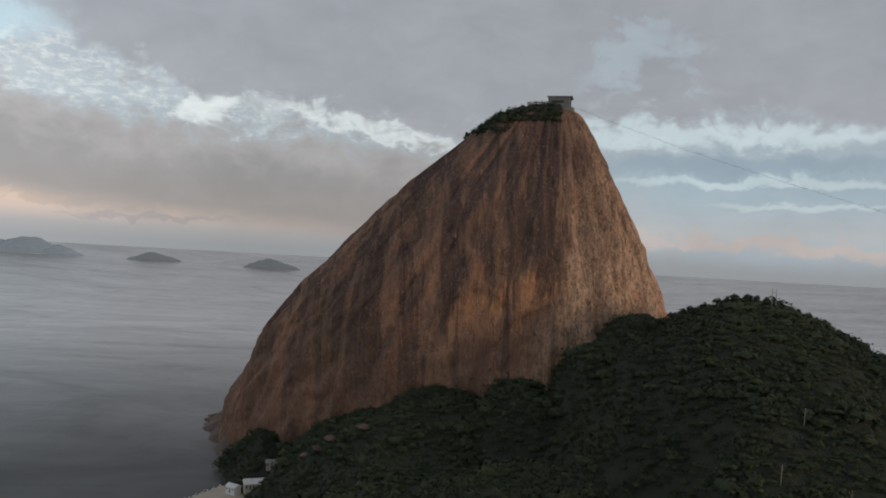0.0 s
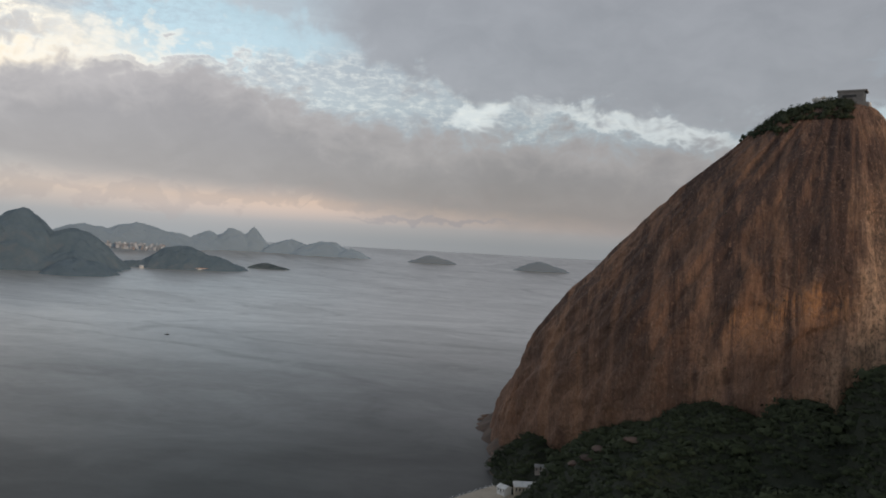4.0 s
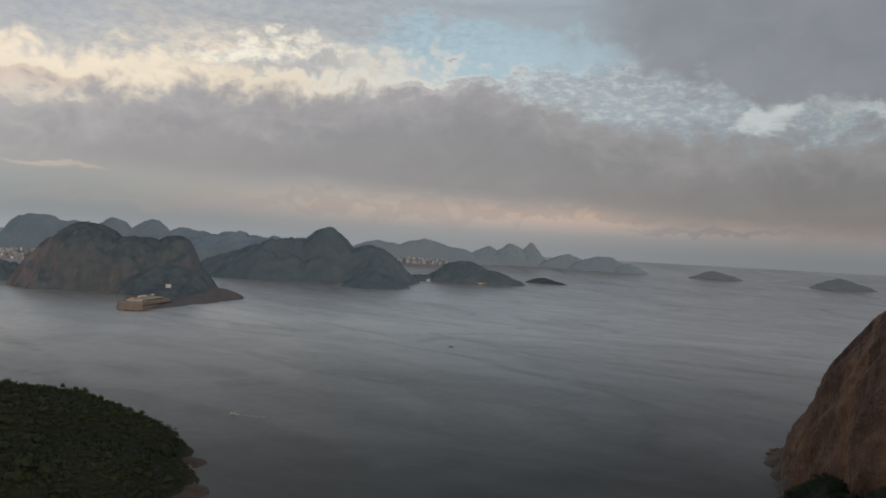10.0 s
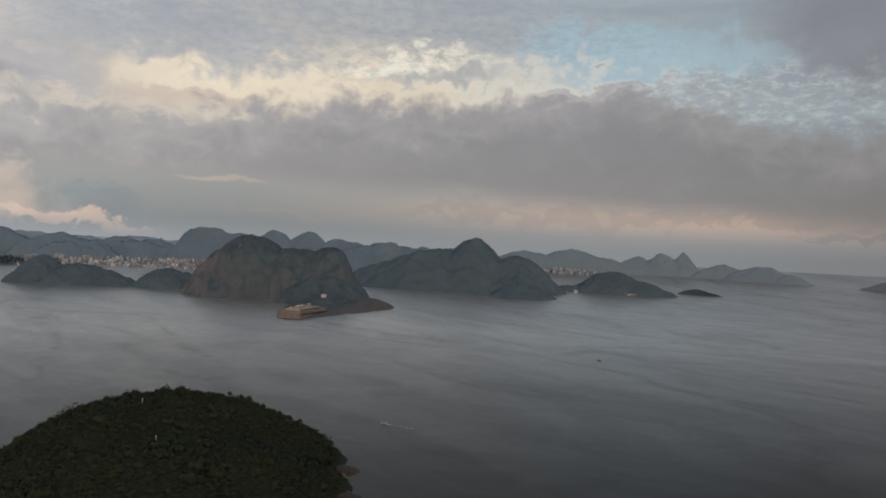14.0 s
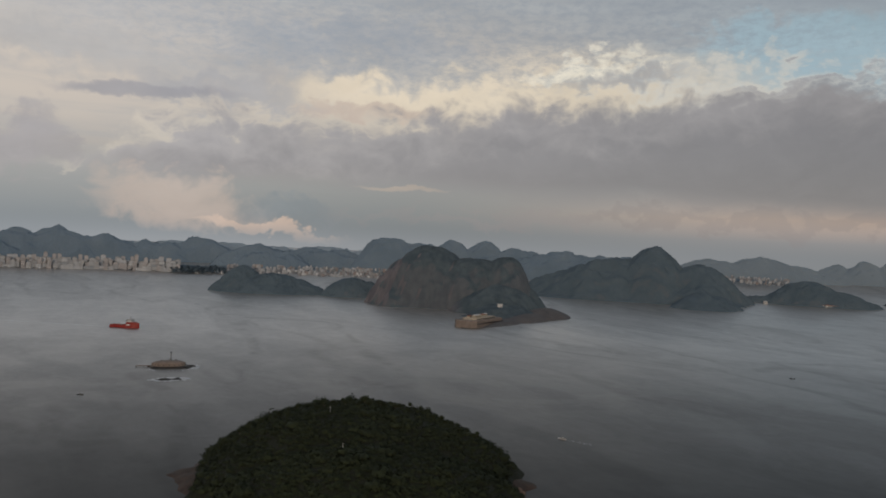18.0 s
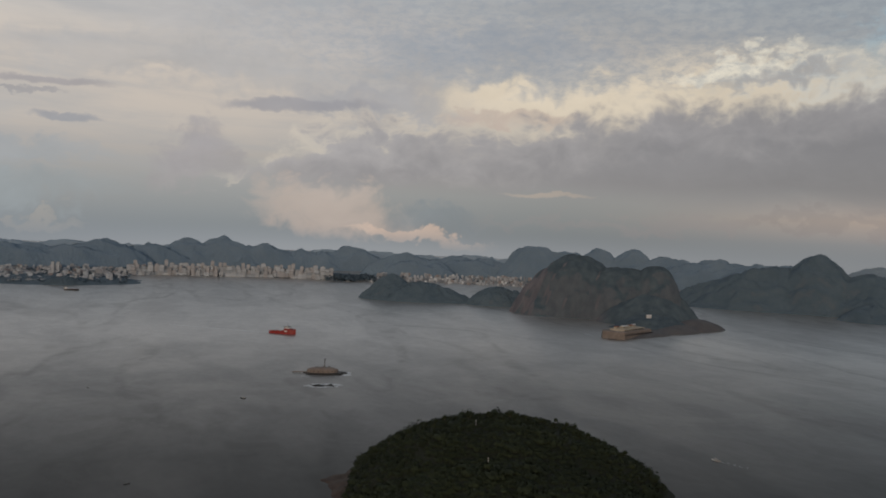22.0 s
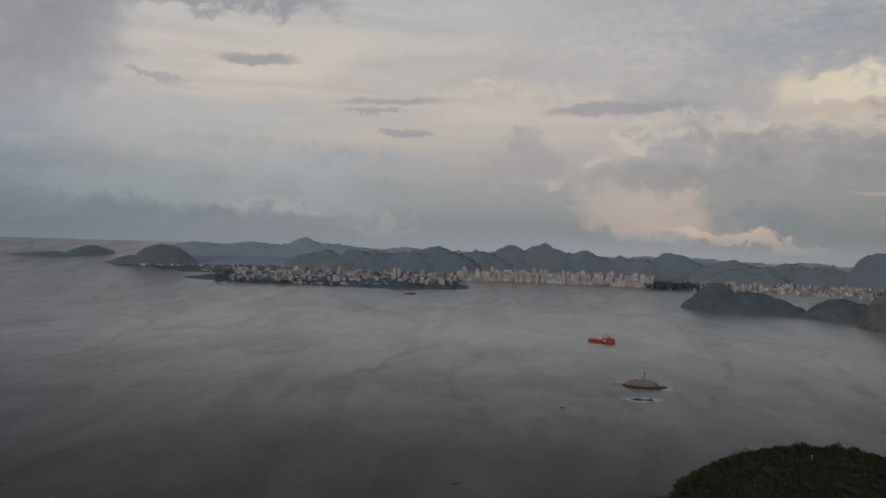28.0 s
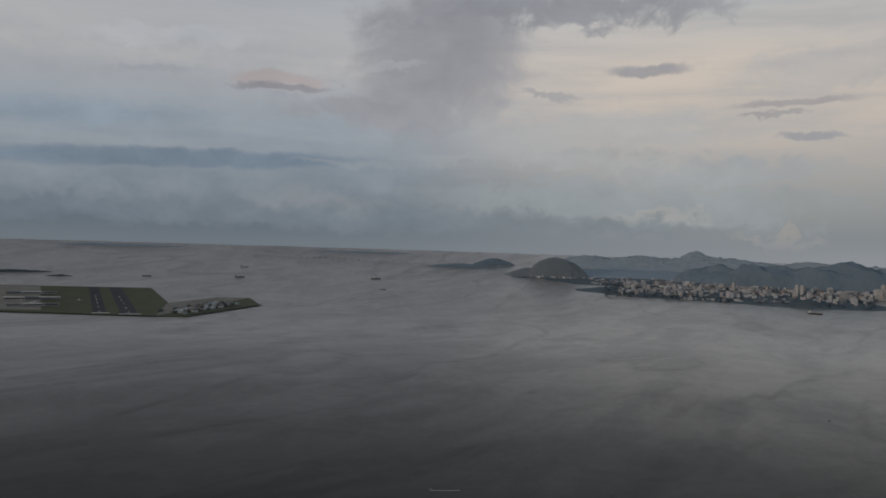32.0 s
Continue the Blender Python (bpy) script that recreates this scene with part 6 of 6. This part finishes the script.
def make_city_trees():
    rng = np.random.RandomState(17)
    spots = []
    for _ in range(900):
        a, far = rng.uniform(93, 110), rng.uniform(4930, 6500)
        x, y, _ = at(a, far)
        spots.append((x, y, rng.uniform(3, 16), rng.uniform(9, 22), rng.uniform(9, 18)))
    for a in np.arange(79.8, 92, 0.12):
        x, y, _ = at(a, 6255 - max(0, 82.5 - a) * 70)
        spots.append((x, y, 2, rng.uniform(6, 11), rng.uniform(5, 9)))
    for _ in range(300):
        x, y, _ = at(rng.uniform(76.5, 80), rng.uniform(5950, 6500))
        spots.append((x, y, rng.uniform(0, 30), rng.uniform(12, 24), rng.uniform(10, 26)))
    woods("street_trees", spots, WOODS_MID, "dark street trees among the far city blocks", BUSHES)
    for ob, bumps, rough, seed, n, r, mat in HEADLANDS:
        b = np.array([q[:5] for q in bumps])
        i = rng.randint(len(b), size=n)
        x, y = b[i, 0] + rng.uniform(-1, 1, n) * b[i, 3], b[i, 1] + rng.uniform(-1, 1, n) * b[i, 4]
        z = hill_height(x, y, bumps, rough, seed)
        q = rng.uniform(0.5, 1.1, n) * r * 0.85
        top = hill_height(x + 6, y, bumps, rough, seed), hill_height(x, y + 6, bumps, rough, seed)
        steep = np.hypot(top[0] - z, top[1] - z) > 5.0
        spots = [(x[j], y[j], z[j] - q[j] * 0.45, q[j], q[j] * 0.8) for j in range(n) if z[j] > 8 and not (mat is CLIFF and steep[j])]
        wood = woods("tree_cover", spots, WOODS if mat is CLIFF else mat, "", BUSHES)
        wood.parent = ob
        wood.location = wood.location - ob.location
        del wood["category"], wood["kind"]


make_city_trees()
grid_slab("quay", [at(110.8, 5680)[:2], at(109.0, 5130)[:2], at(104.8, 5030)[:2], at(105.5, 5350)[:2]], 4.0, APRON, "pale landfill quay at the city's edge", "quay", 8, 8.0)

# ---- bridge ----
def make_bridge():
    b = thing("bridge", pose(0, 0, 0), "long low road bridge across the head of the bay", "bridge")
    a0, a1 = at(134.5, 12600, 0), at(120.6, 10300, 0)
    n = 60
    P = np.array([a0 + (a1 - a0) * i / n for i in range(n + 1)])
    H = 14 + 26 * np.exp(-((np.arange(n + 1) / n - 0.45) / 0.12) ** 2)
    d = (a1 - a0) / np.linalg.norm(a1 - a0)
    side = np.array((-d[1], d[0], 0)) * 12
    rows = []
    for off, dz in ((side, 0), (-side, 0), (-side, -4), (side, -4)):
        q, _ = eased(P + off + np.stack([0 * H, 0 * H, H + dz], 1))
        rows.append(q)
    # Pale bluish colour on deck and piers imitates haze over the bay.
    part("deck", loft([[rows[k][i] for k in range(4)] for i in range(n + 1)]), HAZED_PLASTER[1], b)
    for i in range(0, n + 1, 2):
        q, k = eased([P[i]])
        part("pier", box(q[0][0] - 5 * k[0], q[0][0] + 5 * k[0], q[0][1] - 5 * k[0], q[0][1] + 5 * k[0], q[0][2] - 3, q[0][2] + (H[i] - 4.2) * k[0]), HAZED_PLASTER[1], b)


make_bridge()

# ---- airfield ----
grid_slab("airfield", [(-1420, -3200), (-1910, -2384), (-2870, -3611), (-2150, -4450)], 4.0, GRASS, "flat grass airfield on reclaimed land", "airfield", 14, 9.0)
grid_slab("airfield", [(-1910, -2384), (-2305, -2791), (-2588, -3201), (-2870, -3611)], 4.0, GRASS, "grass corner of the airfield beside the walled island", "airfield", 10, 9.0)


def strip(name, p, q, w, z, mat, label, n=16, kind="structure"):
    p, q = np.array(p, float), np.array(q, float)
    s = np.array((-(q - p)[1], (q - p)[0])) / np.linalg.norm(q - p) * w / 2
    return grid_slab(name, [p - s, q - s, q + s, p + s], z, mat, label, "runway", n, 0.5, kind)


strip("runway", (-1832, -2590), (-2658, -3790), 46, 4.6, ASPHALT, "dark asphalt runway across the grass")
strip("runway", (-1884, -2492), (-2746, -3736), 60, 4.6, ASPHALT, "wide dark asphalt runway across the grass")
for p, w in (((-1823, -2574), 60), ((-1874, -2476), 74)):
    strip("threshold", p, (p[0] - 12, p[1] - 17), w, 5.2, WHITE, "white concrete blast pad at the runway's end", 2)
for i in range(5):
    for (x, y) in ((-1850, -2616), (-1902, -2518)):
        strip("centre_line", (x - 110 * i, y - 160 * i), (x - 110 * i - 24, y - 160 * i - 35), 4, 5.1, WHITE, "white runway centre-line bar", 2)
grid_slab("apron", [(-1420, -3190), (-1745, -2810), (-2480, -3980), (-2160, -4430)], 4.5, APRON, "pale concrete apron of the airfield", "apron", 12, 0.4)
for i in range(9):
    a, far = 147.6 + (i % 3) * 1.0, 3480 + (i // 3) * 330
    b = thing("terminal", place(at(a, far, 4.8), 147), "low pale airport building beside the apron", "building", "airport buildings")
    lx = 60 + 20 * (i % 2)
    part("wall", box(-lx / 2, lx / 2, -14, 14, -0.3, 9), HAZED_PLASTER[(i + 1) % 4], b)
    part("roof", box(-lx / 2 - 2, lx / 2 + 2, -16, 16, 9.004, 10.5), WHITE if i % 2 else GREY, b)
    part("window_band", box(-lx / 2 + 3, lx / 2 - 3, -14.2, -13.9, 3, 6.5), DARK, b)


def make_plane(p, turn):
    a = thing("airliner", place(p, turn), "small white airliner parked on the airfield", "aircraft", "parked aircraft")
    ring = lambda x, r, z: [(x, math.cos(t) * r, z + math.sin(t) * r) for t in np.linspace(0, 6.283, 11)[:-1]]
    part("fuselage", loft([ring(-17, 0.5, 5), ring(-12, 1.7, 4.2), ring(12, 1.9, 4), ring(17, 0.4, 3.6)]), WHITE, a)
    for s in (-1, 1):
        part("wing", loft([[(4, 1.5 * s, 3.2), (-2, 1.5 * s, 3.2), (-2, 1.5 * s, 3.7), (4, 1.5 * s, 3.7)], [(-3, 17 * s, 4.2), (-5, 17 * s, 4.2), (-5, 17 * s, 4.4), (-3, 17 * s, 4.4)]]), WHITE, a)
        part("engine", rod((3.5, 5.5 * s, 2.4), (-0.5, 5.5 * s, 2.4), 1.0, 10), GREY, a)
        part("wheel", tube(0, 2.5 * s, 0, 2.0, 0.6, None, 8), DARK, a)
    part("tail_fin", loft([[(-12, -0.2, 5), (-17, -0.2, 5), (-17, 0.2, 5), (-12, 0.2, 5)], [(-16, -0.1, 12), (-18.5, -0.1, 12), (-18.5, 0.1, 12), (-16, 0.1, 12)]]), WHITE, a)
    part("nose_wheel", tube(13, 0, 0, 2.2, 0.5, None, 8), DARK, a)


make_plane((*at(145.9, 3720)[:2], 4.8), 60)
make_plane((*at(148.6, 3600)[:2], 4.8), 20)
make_plane((*at(149.2, 3720)[:2], 4.8), 70)
# sea wall rocks and the walled naval island beside the airfield
strip("sea_wall", (-1560, -2962), (-1910, -2380), 12, 3.0, BLACKROCK, "dark rubble sea wall of the airfield", 10)
strip("sea_wall", (-2305, -2793), (-2875, -3611), 12, 3.0, BLACKROCK, "dark rubble sea wall of the airfield", 14)
grid_slab("naval_island", [(-1915, -2384), (-1990, -2318), (-2552, -2497), (-2793, -2796)], 4.3, GRASS, "flat walled island joined to the airfield", "island", 10, 9.0)
grid_slab("naval_island", [(-1915, -2386), (-2793, -2798), (-2694, -2907), (-2300, -2788)], 4.3, APRON, "paved part of the walled island", "island", 10, 9.0)
strip("sea_wall", (-1990, -2314), (-2556, -2493), 12, 3.6, BLACKROCK, "dark rubble wall round the island", 10)
rng5 = np.random.RandomState(6)
for i in range(20):
    u, v = (i % 7) / 6.5, (i // 7) / 2.6
    x, y = -2030 - 470 * u - 40 * v, -2370 - 190 * u - 170 * v * (0.6 + 0.4 * u)
    b = thing("naval_building", place((x, y, 4.7), rng5.uniform(0, 40) + 15), ("pale green low building on the walled island", "white low building with a grey roof on the walled island", "long grey shed on the walled island")[i % 3], "building", "island buildings")
    lx, h = rng5.uniform(22, 52), rng5.uniform(5, 9)
    part("wall", box(-lx / 2, lx / 2, -9, 9, -0.4, h), (HAZED_PLASTER[1], HAZED_PLASTER[0], GREY)[i % 3], b)
    part("roof", gable(-lx / 2 - 1, lx / 2 + 1, -10, 10, h, h + 4), (GREY, GREY, HAZED_PLASTER[1], HAZED_PLASTER[3])[i % 4], b)
    part("window_band", box(-lx / 2 + 2, lx / 2 - 2, -9.2, -8.9, h * 0.4, h * 0.7), DARK, b)
woods("island_trees", [(x, -2390 - (-2000 - x) * 0.42 + rng5.uniform(-110, 40), 4, rng5.uniform(6, 12), rng5.uniform(7, 15)) for x in rng5.uniform(-2480, -2010, 90)], WOODS, "dark clumped trees on the walled island", BUSHES)
